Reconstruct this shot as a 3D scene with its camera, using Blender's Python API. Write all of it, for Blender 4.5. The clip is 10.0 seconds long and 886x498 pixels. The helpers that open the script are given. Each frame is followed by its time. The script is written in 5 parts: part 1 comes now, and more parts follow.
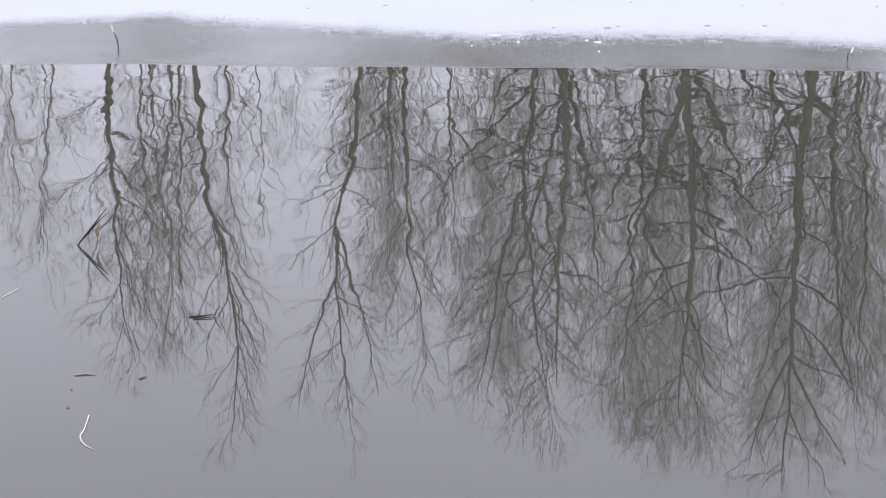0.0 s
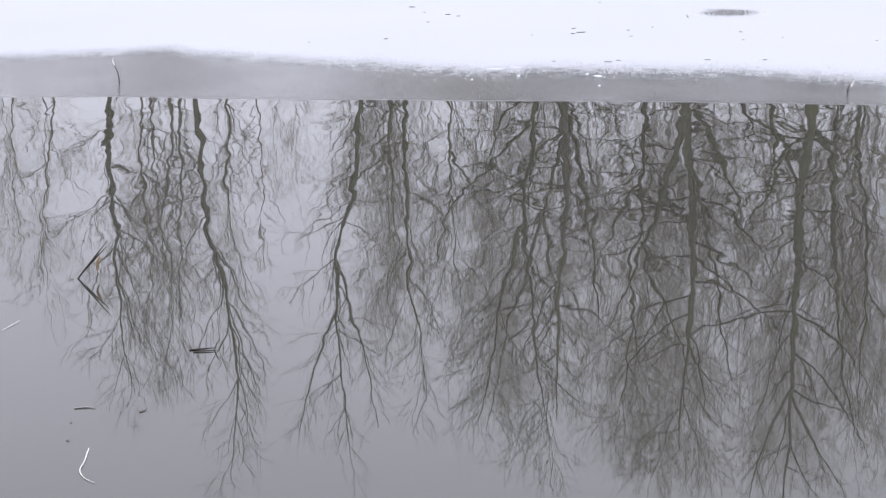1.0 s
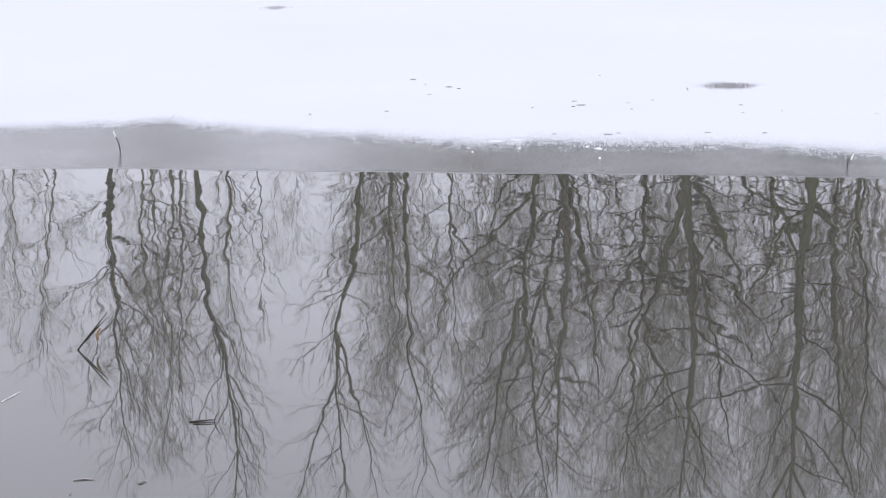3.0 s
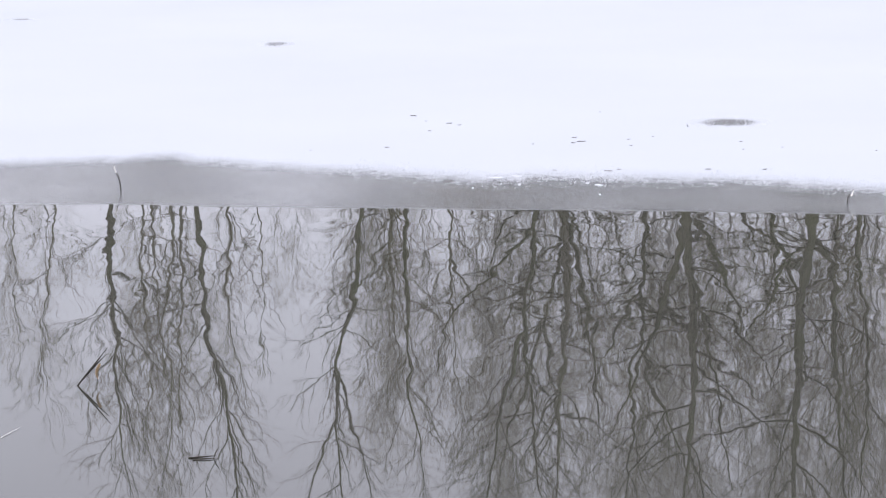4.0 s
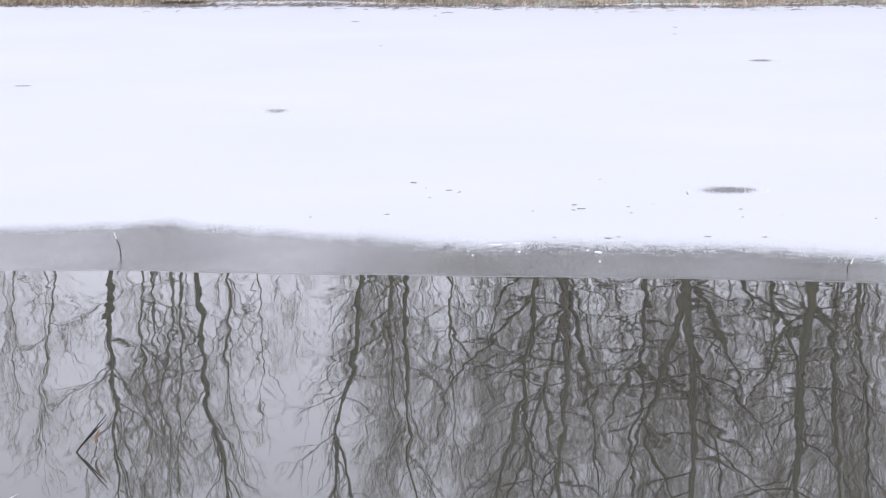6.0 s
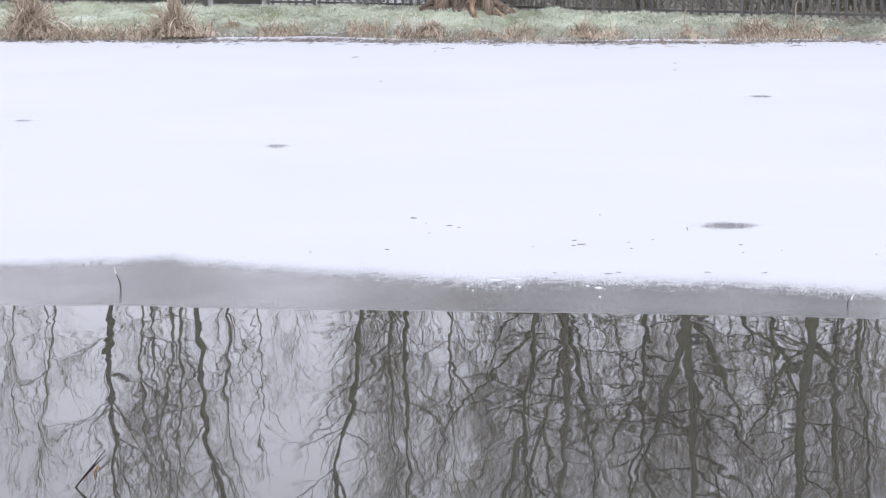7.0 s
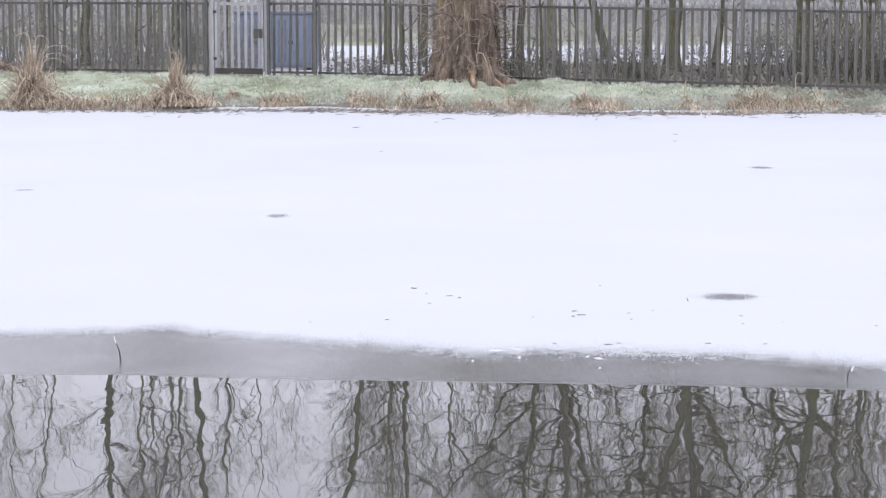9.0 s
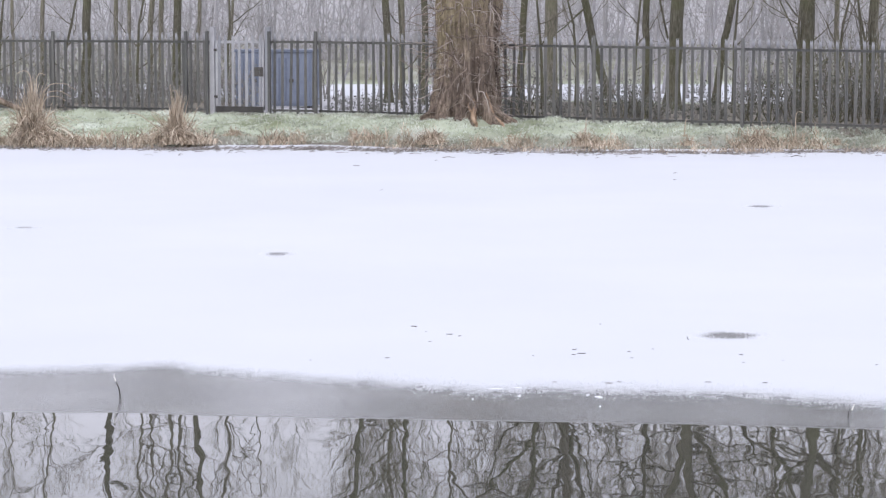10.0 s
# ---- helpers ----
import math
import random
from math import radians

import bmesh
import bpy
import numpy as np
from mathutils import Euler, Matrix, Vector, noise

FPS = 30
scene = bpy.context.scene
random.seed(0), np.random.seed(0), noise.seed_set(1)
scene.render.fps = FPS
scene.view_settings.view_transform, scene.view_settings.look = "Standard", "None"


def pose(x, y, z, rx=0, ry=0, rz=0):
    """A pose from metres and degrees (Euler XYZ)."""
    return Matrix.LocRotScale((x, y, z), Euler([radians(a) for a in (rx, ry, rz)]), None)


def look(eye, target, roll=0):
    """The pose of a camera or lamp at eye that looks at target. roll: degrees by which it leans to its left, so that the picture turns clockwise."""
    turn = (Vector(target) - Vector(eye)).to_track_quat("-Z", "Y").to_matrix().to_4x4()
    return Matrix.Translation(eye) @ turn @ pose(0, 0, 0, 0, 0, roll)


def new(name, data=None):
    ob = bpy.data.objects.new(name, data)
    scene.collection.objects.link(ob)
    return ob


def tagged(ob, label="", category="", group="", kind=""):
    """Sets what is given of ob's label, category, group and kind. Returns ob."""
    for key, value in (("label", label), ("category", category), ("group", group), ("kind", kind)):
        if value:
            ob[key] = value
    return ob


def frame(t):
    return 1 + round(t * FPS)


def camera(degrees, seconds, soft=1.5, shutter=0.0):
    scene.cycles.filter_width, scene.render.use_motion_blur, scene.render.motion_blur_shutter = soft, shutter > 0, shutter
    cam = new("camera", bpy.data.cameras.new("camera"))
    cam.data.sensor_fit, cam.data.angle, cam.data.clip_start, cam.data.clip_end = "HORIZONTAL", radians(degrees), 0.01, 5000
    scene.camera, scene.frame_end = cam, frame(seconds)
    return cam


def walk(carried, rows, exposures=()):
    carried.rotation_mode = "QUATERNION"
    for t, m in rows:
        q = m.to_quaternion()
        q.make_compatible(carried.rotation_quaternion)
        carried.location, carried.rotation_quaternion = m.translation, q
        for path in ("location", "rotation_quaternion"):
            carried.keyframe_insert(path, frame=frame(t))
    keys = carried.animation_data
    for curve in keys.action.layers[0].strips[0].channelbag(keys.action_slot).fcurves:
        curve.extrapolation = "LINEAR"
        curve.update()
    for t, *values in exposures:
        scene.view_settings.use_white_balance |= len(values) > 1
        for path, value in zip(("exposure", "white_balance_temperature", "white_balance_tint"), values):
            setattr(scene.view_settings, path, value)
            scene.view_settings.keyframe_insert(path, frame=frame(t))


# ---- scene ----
# The camera stands on the near bank, 2.5 m over the water, and tilts up.
EYE = (0.0, 0.0, 2.5)
LENS = 21.14
# seconds, tilt, turn to the right, lean
PATH = [
    (0.0, -14.022, -0.015, -0.670), (0.5, -13.633, -0.013, -0.645), (1.0, -13.217, -0.012, -0.619),
    (1.5, -12.818, -0.010, -0.593), (2.0, -12.372, -0.007, -0.565), (2.5, -11.949, -0.004, -0.537),
    (3.0, -11.478, -0.003, -0.507), (4.5, -10.192, 0.006, -0.413), (5.0, -9.782, 0.012, -0.380),
    (5.5, -9.405, 0.013, -0.345), (7.0, -8.138, 0.017, -0.237), (7.5, -7.748, 0.016, -0.199),
    (8.0, -7.305, 0.016, -0.160), (8.5, -6.913, 0.016, -0.120), (9.0, -6.443, 0.019, -0.079),
    (9.5, -6.000, 0.018, -0.037), (10.0, -5.520, 0.015, 0.006)]
cam = camera(LENS, 10.0, soft=1.3)
rows = []
for t, tilt, turn, lean in PATH:
    a, b = radians(tilt), radians(turn)
    way = Vector((math.cos(a) * math.sin(b), math.cos(a) * math.cos(b), math.sin(a)))
    rows.append((t, look(EYE, Vector(EYE) + 20 * way, lean)))
walk(cam, rows, exposures=[(0.0, 0.0), (9.5, 0.0), (10.0, -0.02)])

# ---- sky and light: an even, overcast winter day ----
SUN_UP, SUN_TURN = radians(32), radians(200)
world = bpy.data.worlds.new("overcast_sky")
scene.world = world
world.use_nodes = True
wn, wl = world.node_tree.nodes, world.node_tree.links
sky = wn.new("ShaderNodeTexSky")
sky.sky_type, sky.sun_disc, sky.sun_elevation, sky.sun_rotation = "NISHITA", False, SUN_UP, SUN_TURN
sky.air_density, sky.dust_density, sky.ozone_density = 1.0, 6.0, 1.0
cloud = wn.new("ShaderNodeMixRGB")
cloud.inputs[0].default_value = 0.88
tex, up, grey = wn.new("ShaderNodeTexCoord"), wn.new("ShaderNodeSeparateXYZ"), wn.new("ShaderNodeValToRGB")
wl.new(tex.outputs["Generated"], up.inputs[0])
wl.new(up.outputs["Z"], grey.inputs[0])
for at, tone in ((0.0, 0.94), (0.17, 1.04), (0.4, 1.05), (1.0, 0.96)):
    e = grey.color_ramp.elements[int(at)] if at in (0.0, 1.0) else grey.color_ramp.elements.new(at)
    e.position, e.color = at, (tone, tone * 1.008, tone * 1.18, 1)
brighter = wn.new("ShaderNodeMixRGB")
brighter.blend_type, brighter.inputs[0].default_value, brighter.inputs[2].default_value = "MULTIPLY", 1.0, (18, 18, 18, 1)
wl.new(grey.outputs[0], brighter.inputs[1])
wl.new(brighter.outputs[0], cloud.inputs[2])
wl.new(sky.outputs[0], cloud.inputs[1])
wl.new(cloud.outputs[0], wn["Background"].inputs[0])
wn["Background"].inputs[1].default_value = 0.1
sun = new("sun", bpy.data.lights.new("sun", "SUN"))
sun.data.energy, sun.data.angle, sun.data.color = 0.5, radians(25), (1.0, 0.97, 0.93)
sun.matrix_world = look((0, 0, 60), (60 * math.sin(SUN_TURN) * -1, 60 * math.cos(SUN_TURN) * -1, 60 - 60 * math.tan(SUN_UP)))


# ---- materials ----
def material(name, rough=0.8, metal=0.0, spec=0.5):
    m = bpy.data.materials.new(name)
    m.use_nodes = True
    b = m.node_tree.nodes["Principled BSDF"]
    b.inputs["Roughness"].default_value, b.inputs["Metallic"].default_value = rough, metal
    b.inputs["Specular IOR Level"].default_value = spec
    return m, m.node_tree.nodes, m.node_tree.links, b


def coords(n, l, scale=(1, 1, 1), kind="Object"):
    tc, mp = n.new("ShaderNodeTexCoord"), n.new("ShaderNodeMapping")
    mp.inputs["Scale"].default_value = scale
    l.new(tc.outputs[kind], mp.inputs["Vector"])
    return mp.outputs[0]


def noise_node(n, l, vec, scale, detail=4, rough=0.55):
    t = n.new("ShaderNodeTexNoise")
    t.inputs["Scale"].default_value, t.inputs["Detail"].default_value, t.inputs["Roughness"].default_value = scale, detail, rough
    l.new(vec, t.inputs["Vector"])
    return t.outputs[0]


def ramp(n, l, fac, stops):
    r = n.new("ShaderNodeValToRGB")
    e = r.color_ramp.elements
    while len(e) < len(stops):
        e.new(0.5)
    for k, (p, c) in zip(e, stops):
        k.position, k.color = p, (*c, 1)
    l.new(fac, r.inputs[0])
    return r.outputs[0]


def mix(n, l, fac, a, b, mode="MIX"):
    m = n.new("ShaderNodeMixRGB")
    m.blend_type = mode
    for k, v in ((0, fac), (1, a), (2, b)):
        if isinstance(v, (int, float)):
            m.inputs[k].default_value = v
        elif isinstance(v, tuple):
            m.inputs[k].default_value = (*v, 1)
        else:
            l.new(v, m.inputs[k])
    return m.outputs[0]


def bump(n, l, b, height, strength, distance):
    k = n.new("ShaderNodeBump")
    k.inputs["Strength"].default_value, k.inputs["Distance"].default_value = strength, distance
    l.new(height, k.inputs["Height"])
    l.new(k.outputs[0], b.inputs["Normal"])


def bark_material(name, dark, pale, moss, scale=1.0, depth=0.02):
    m, n, l, b = material(name, 0.92, spec=0.2)
    v = coords(n, l, (6 * scale, 6 * scale, 1.2 * scale))
    fine, broad = noise_node(n, l, v, 5, 6), noise_node(n, l, coords(n, l), 0.7, 3)
    c = ramp(n, l, fine, [(0.3, dark), (0.7, pale)])
    g = ramp(n, l, broad, [(0.42, (0, 0, 0)), (0.62, (1, 1, 1))])
    c = mix(n, l, g, c, moss)
    l.new(c, b.inputs["Base Color"])
    bump(n, l, b, fine, 0.7, depth)
    return m


BARK = bark_material("mossy_bark", (0.053, 0.05, 0.036), (0.155, 0.147, 0.112), (0.108, 0.112, 0.061))
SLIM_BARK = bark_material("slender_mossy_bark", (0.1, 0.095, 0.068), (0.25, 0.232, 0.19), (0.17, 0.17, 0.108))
LIMB = bark_material("limb_bark", (0.085, 0.078, 0.058), (0.175, 0.16, 0.125), (0.13, 0.126, 0.076))
DARK_LIMB = bark_material("dark_limb_bark", (0.055, 0.051, 0.038), (0.12, 0.11, 0.085), (0.09, 0.088, 0.05))
TWIG = bark_material("twig_bark", (0.13, 0.116, 0.088), (0.24, 0.22, 0.175), (0.18, 0.167, 0.118))
# bark paled for trees farther back: mist put into its colour
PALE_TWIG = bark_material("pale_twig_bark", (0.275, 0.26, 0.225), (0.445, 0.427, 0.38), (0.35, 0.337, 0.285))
# distance mist painted into the bark of the far wood and filler trunks
FAR = bark_material("mist_pale_far_twigs", (0.27, 0.262, 0.262), (0.46, 0.452, 0.462), (0.36, 0.352, 0.348))


def willow_material():
    """Old bark in long fibrous ridges, brown to tan, with yellow-green moss on one flank higher up."""
    m, n, l, b = material("old_willow_bark", 0.95, spec=0.15)
    ridge, fine = noise_node(n, l, coords(n, l, (9, 9, 1.1)), 1.0, 6, 0.65), noise_node(n, l, coords(n, l, (30, 30, 5)), 1.0, 4, 0.6)
    broad = noise_node(n, l, coords(n, l), 1.5, 4)
    c = ramp(n, l, mix(n, l, 0.4, ridge, fine), [(0.34, (0.05, 0.039, 0.033)), (0.48, (0.19, 0.15, 0.118)), (0.64, (0.44, 0.36, 0.29))])
    c = mix(n, l, ramp(n, l, broad, [(0.38, (0.5, 0.5, 0.5)), (0.58, (1.0, 1.0, 1.0))]), (0.05, 0.038, 0.033), c)
    lean = n.new("ShaderNodeVectorMath")
    lean.operation = "DOT_PRODUCT"
    lean.inputs[1].default_value = (-0.55, 0.0, 0.5)
    tc = n.new("ShaderNodeTexCoord")
    l.new(tc.outputs["Object"], lean.inputs[0])
    add = n.new("ShaderNodeMath")
    add.operation = "MULTIPLY_ADD"
    add.inputs[1].default_value = 1.6
    l.new(ridge, add.inputs[0])
    l.new(lean.outputs["Value"], add.inputs[2])
    moss_at = n.new("ShaderNodeMapRange")
    moss_at.inputs["From Min"].default_value, moss_at.inputs["From Max"].default_value, moss_at.inputs["To Max"].default_value = 1.45, 2.0, 0.6
    l.new(add.outputs[0], moss_at.inputs["Value"])
    green = ramp(n, l, fine, [(0.3, (0.13, 0.105, 0.055)), (0.7, (0.38, 0.33, 0.19))])
    l.new(mix(n, l, moss_at.outputs[0], c, green), b.inputs["Base Color"])
    bump(n, l, b, mix(n, l, 0.4, ridge, fine), 0.9, 0.06)
    return m


STUMP = willow_material()


def blade_material(name, a, b_, c_):
    m, n, l, b = material(name, 0.85, spec=0.25)
    g = n.new("ShaderNodeNewGeometry")
    c = ramp(n, l, g.outputs["Random Per Island"], [(0.0, a), (0.42, b_), (1.0, c_)])
    patch = noise_node(n, l, coords(n, l), 1.6, 3)
    k = ramp(n, l, patch, [(0.35, (0.62, 0.62, 0.6)), (0.65, (1.12, 1.12, 1.12))])
    l.new(mix(n, l, 1.0, c, k, "MULTIPLY"), b.inputs["Base Color"])
    return m


GRASS = blade_material("frosted_grass", (0.29, 0.32, 0.225), (0.53, 0.575, 0.475), (0.77, 0.8, 0.74))
STRAW = blade_material("dead_sedge", (0.22, 0.168, 0.12), (0.48, 0.395, 0.3), (0.68, 0.59, 0.475))
LEAF = blade_material("ivy_leaves", (0.1, 0.105, 0.084), (0.15, 0.156, 0.13), (0.23, 0.233, 0.215))
# leaves and stems paled to put haze into the undergrowth's colour
HAZE_LEAF = blade_material("haze_pale_leaves", (0.17, 0.175, 0.14), (0.25, 0.255, 0.22), (0.36, 0.362, 0.34))
BRAMBLE = bark_material("haze_pale_bramble", (0.18, 0.165, 0.155), (0.34, 0.32, 0.31), (0.26, 0.25, 0.225))
SCRAPS = blade_material("frozen_scraps", (0.16, 0.14, 0.125), (0.27, 0.245, 0.225), (0.42, 0.4, 0.385))
LITTER = blade_material("fallen_leaf", (0.13, 0.115, 0.105), (0.2, 0.18, 0.17), (0.3, 0.28, 0.27))


def water_material():
    m, n, l, b = material("still_pond_water", 0.012, spec=0.5)
    murk = noise_node(n, l, coords(n, l), 0.35, 3)
    l.new(ramp(n, l, murk, [(0.3, (0.052, 0.051, 0.042)), (0.7, (0.064, 0.063, 0.053))]), b.inputs["Base Color"])
    b.inputs["IOR"].default_value = 1.333
    bump(n, l, b, noise_node(n, l, coords(n, l, (17, 6.5, 1)), 1.0, 1, 0.4), 1.0, 0.00004)
    return m


def ice_material():
    """Dark ice where the frost value is low, crystals thickening to snow where it is high."""
    m, n, l, b = material("ice_and_snow", 0.4)
    at = n.new("ShaderNodeAttribute")
    at.attribute_name = "frost"
    v = coords(n, l)
    grain = noise_node(n, l, v, 130, 3, 0.75)
    clump = noise_node(n, l, v, 9, 3)
    g = mix(n, l, 0.25, grain, clump)
    sub = n.new("ShaderNodeMath")
    sub.operation = "SUBTRACT"
    sub.inputs[1].default_value = 0.5
    l.new(g, sub.inputs[0])
    mul = n.new("ShaderNodeMath")
    mul.operation = "MULTIPLY_ADD"
    mul.inputs[1].default_value = 2.6
    l.new(sub.outputs[0], mul.inputs[0])
    l.new(at.outputs["Fac"], mul.inputs[2])
    mask = n.new("ShaderNodeMapRange")
    mask.inputs["From Min"].default_value, mask.inputs["From Max"].default_value = 0.42, 0.6
    l.new(mul.outputs[0], mask.inputs["Value"])
    cloud_ = noise_node(n, l, v, 1.3, 4)
    ice = ramp(n, l, cloud_, [(0.3, (0.09, 0.092, 0.088)), (0.7, (0.132, 0.134, 0.129))])
    broad = noise_node(n, l, v, 0.25, 3)
    snow = ramp(n, l, broad, [(0.3, (0.518, 0.535, 0.556)), (0.7, (0.543, 0.558, 0.578))])
    l.new(mix(n, l, mask.outputs[0], ice, snow), b.inputs["Base Color"])
    rr = n.new("ShaderNodeMapRange")
    rr.inputs["To Min"].default_value, rr.inputs["To Max"].default_value = 0.16, 0.9
    l.new(mask.outputs[0], rr.inputs["Value"])
    l.new(rr.outputs[0], b.inputs["Roughness"])
    sp = n.new("ShaderNodeMapRange")
    sp.inputs["To Min"].default_value, sp.inputs["To Max"].default_value = 0.5, 0.1
    l.new(mask.outputs[0], sp.inputs["Value"])
    l.new(sp.outputs[0], b.inputs["Specular IOR Level"])
    b.inputs["IOR"].default_value = 1.31
    bump(n, l, b, g, 0.25, 0.004)
    return m


def ground_material():
    m, n, l, b = material("frosty_ground", 0.95, spec=0.15)
    at = n.new("ShaderNodeAttribute")
    at.attribute_name = "turf"
    v = coords(n, l)
    fine, broad = noise_node(n, l, v, 14, 5), noise_node(n, l, v, 0.9, 4)
    turf = ramp(n, l, broad, [(0.3, (0.2, 0.225, 0.135)), (0.55, (0.42, 0.46, 0.35)), (0.75, (0.62, 0.655, 0.58))])
    mould = ramp(n, l, fine, [(0.3, (0.09, 0.075, 0.06)), (0.7, (0.24, 0.21, 0.18))])
    low, high = n.new("ShaderNodeMapRange"), n.new("ShaderNodeMapRange")
    high.inputs["From Min"].default_value, high.inputs["From Max"].default_value = 1.0, 2.0
    for k in (low, high):
        l.new(at.outputs["Fac"], k.inputs["Value"])
    c = mix(n, l, low.outputs[0], mould, turf)
    # rime, where the turf value passes 1
    pale_mix = ramp(n, l, fine, [(0.3, (0.36, 0.36, 0.37)), (0.7, (0.54, 0.54, 0.555))])
    l.new(mix(n, l, high.outputs[0], c, pale_mix), b.inputs["Base Color"])
    bump(n, l, b, fine, 0.6, 0.04)
    return m


def steel_material(name, dark, pale, metal=0.35, rough=0.55, pale_mix=0.0):
    m, n, l, b = material(name, rough, metal)
    v = coords(n, l, (1, 1, 0.35))
    fine, broad = noise_node(n, l, v, 22, 5), noise_node(n, l, v, 2.2, 3)
    oi = n.new("ShaderNodeObjectInfo")
    c = ramp(n, l, mix(n, l, 0.5, fine, broad), [(0.35, dark), (0.65, pale)])
    k = ramp(n, l, oi.outputs["Random"], [(0, (0.78, 0.78, 0.78)), (1, (1.2, 1.17, 1.13))])
    c = mix(n, l, 1.0, c, k, "MULTIPLY")
    if pale_mix:  # paler towards the points, above this height
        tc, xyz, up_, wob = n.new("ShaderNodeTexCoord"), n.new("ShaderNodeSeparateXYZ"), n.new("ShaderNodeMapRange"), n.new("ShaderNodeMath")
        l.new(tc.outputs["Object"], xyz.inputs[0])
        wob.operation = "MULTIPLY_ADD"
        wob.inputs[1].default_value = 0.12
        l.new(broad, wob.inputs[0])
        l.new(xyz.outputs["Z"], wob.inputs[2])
        up_.inputs["From Min"].default_value, up_.inputs["From Max"].default_value = pale_mix + 0.02, pale_mix + 0.16
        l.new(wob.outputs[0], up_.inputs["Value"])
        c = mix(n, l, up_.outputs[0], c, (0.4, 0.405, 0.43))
    l.new(c, b.inputs["Base Color"])
    bump(n, l, b, fine, 0.2, 0.003)
    return m


WATER, ICE, GROUND = water_material(), ice_material(), ground_material()
STEEL = steel_material("weathered_fence_steel", (0.09, 0.091, 0.087), (0.15, 0.152, 0.146))
ZINC = steel_material("galvanised_gate_steel", (0.28, 0.288, 0.31), (0.4, 0.408, 0.44), 0.25)
BLUE = steel_material("blue_painted_steel", (0.135, 0.165, 0.235), (0.2, 0.232, 0.3), 0.0, 0.5)
PALE_STEEL = steel_material("pale_tipped_fence_steel", (0.11, 0.111, 0.107), (0.185, 0.187, 0.18), pale_mix=1.56)
DARK = steel_material("dark_iron", (0.04, 0.038, 0.036), (0.08, 0.076, 0.072), 0.3)


def plain(name, a, c, scale=30, rough=0.8):
    m, n, l, b = material(name, rough, spec=0.3)
    l.new(ramp(n, l, noise_node(n, l, coords(n, l), scale, 4), [(0.3, a), (0.7, c)]), b.inputs["Base Color"])
    return m


REED_DARK = plain("wet_reed", (0.018, 0.017, 0.015), (0.05, 0.045, 0.035))
REED_TAN = plain("tan_reed", (0.2, 0.135, 0.075), (0.36, 0.26, 0.16))
REED_PALE = plain("bleached_grass", (0.75, 0.72, 0.66), (0.88, 0.86, 0.82))
HEART = plain("bare_heartwood", (0.2, 0.125, 0.075), (0.46, 0.34, 0.24), 7)


# ---- building blocks ----
class Pile:
    """Collects tubes, ribbons and leaves into one mesh."""
    rings = {}

    def __init__(self):
        self.v, self.f, self.n = [], [], 0

    def add(self, verts, faces):
        self.v.append(np.asarray(verts, float).reshape(-1, 3))
        self.f.extend((np.asarray(faces) + self.n).tolist())
        self.n += len(self.v[-1])

    def tube(self, pts, rad, k=3):
        pts, rad = np.asarray(pts, float), np.asarray(rad, float)
        n = len(pts)
        d = np.empty_like(pts)
        d[1:-1], d[0], d[-1] = pts[2:] - pts[:-2], pts[1] - pts[0], pts[-1] - pts[-2]
        d /= np.linalg.norm(d, axis=1)[:, None] + 1e-9
        m = d.mean(0)
        ref = np.array((1.0, 0.13, 0.05)) if abs(m[0]) < 0.7 else np.array((0.05, 1.0, 0.1))
        a = np.cross(d, ref)
        a /= np.linalg.norm(a, axis=1)[:, None] + 1e-9
        b = np.cross(d, a)
        if (n, k) not in Pile.rings:
            ang = np.arange(k) * 2 * math.pi / k
            i, j = np.meshgrid(np.arange(n - 1), np.arange(k), indexing="ij")
            q = np.stack([i * k + j, i * k + (j + 1) % k, (i + 1) * k + (j + 1) % k, (i + 1) * k + j], -1).reshape(-1, 4)
            Pile.rings[n, k] = np.cos(ang), np.sin(ang), q
        c, s, q = Pile.rings[n, k]
        ring = pts[:, None] + rad[:, None, None] * (c[None, :, None] * a[:, None] + s[None, :, None] * b[:, None])
        self.add(ring, q)

    def ribbon(self, pts, wid, side):
        pts = np.asarray(pts, float)
        w = np.asarray(wid, float)[:, None] * np.asarray(side, float)[None]
        n = len(pts)
        q = [(i, i + 1, n + i + 1, n + i) for i in range(n - 1)]
        self.add(np.concatenate([pts - w, pts + w]), q)

    def mesh(self, name, mat, smooth=True):
        me = bpy.data.meshes.new(name)
        me.from_pydata(np.concatenate(self.v).tolist(), [], self.f)
        me.materials.append(mat)
        if smooth:
            me.polygons.foreach_set("use_smooth", [True] * len(me.polygons))
        me.update()
        return me


def put(name, me, parent=None, label=""):
    ob = new(name, me)
    ob.parent = parent
    if label:
        ob["label"] = label
    return ob


def part(name, bm, mat, parent, label=""):
    me = bpy.data.meshes.new(name)
    bm.to_mesh(me)
    bm.free()
    me.materials.append(mat)
    return put(name, me, parent, label)


def box(bm, x0, x1, y0, y1, z0, z1, bevel=0.0):
    r = bmesh.ops.create_cube(bm, size=1)["verts"]
    for v in r:
        v.co = Vector(((x0 + x1) / 2 + v.co.x * (x1 - x0), (y0 + y1) / 2 + v.co.y * (y1 - y0), (z0 + z1) / 2 + v.co.z * (z1 - z0)))
    if bevel:
        bmesh.ops.bevel(bm, geom=list({e for v in r for e in v.link_edges}), offset=bevel, segments=2, affect="EDGES", profile=0.6)
    return bm


def boxed(*a, bevel=0.0):
    return box(bmesh.new(), *a, bevel=bevel)


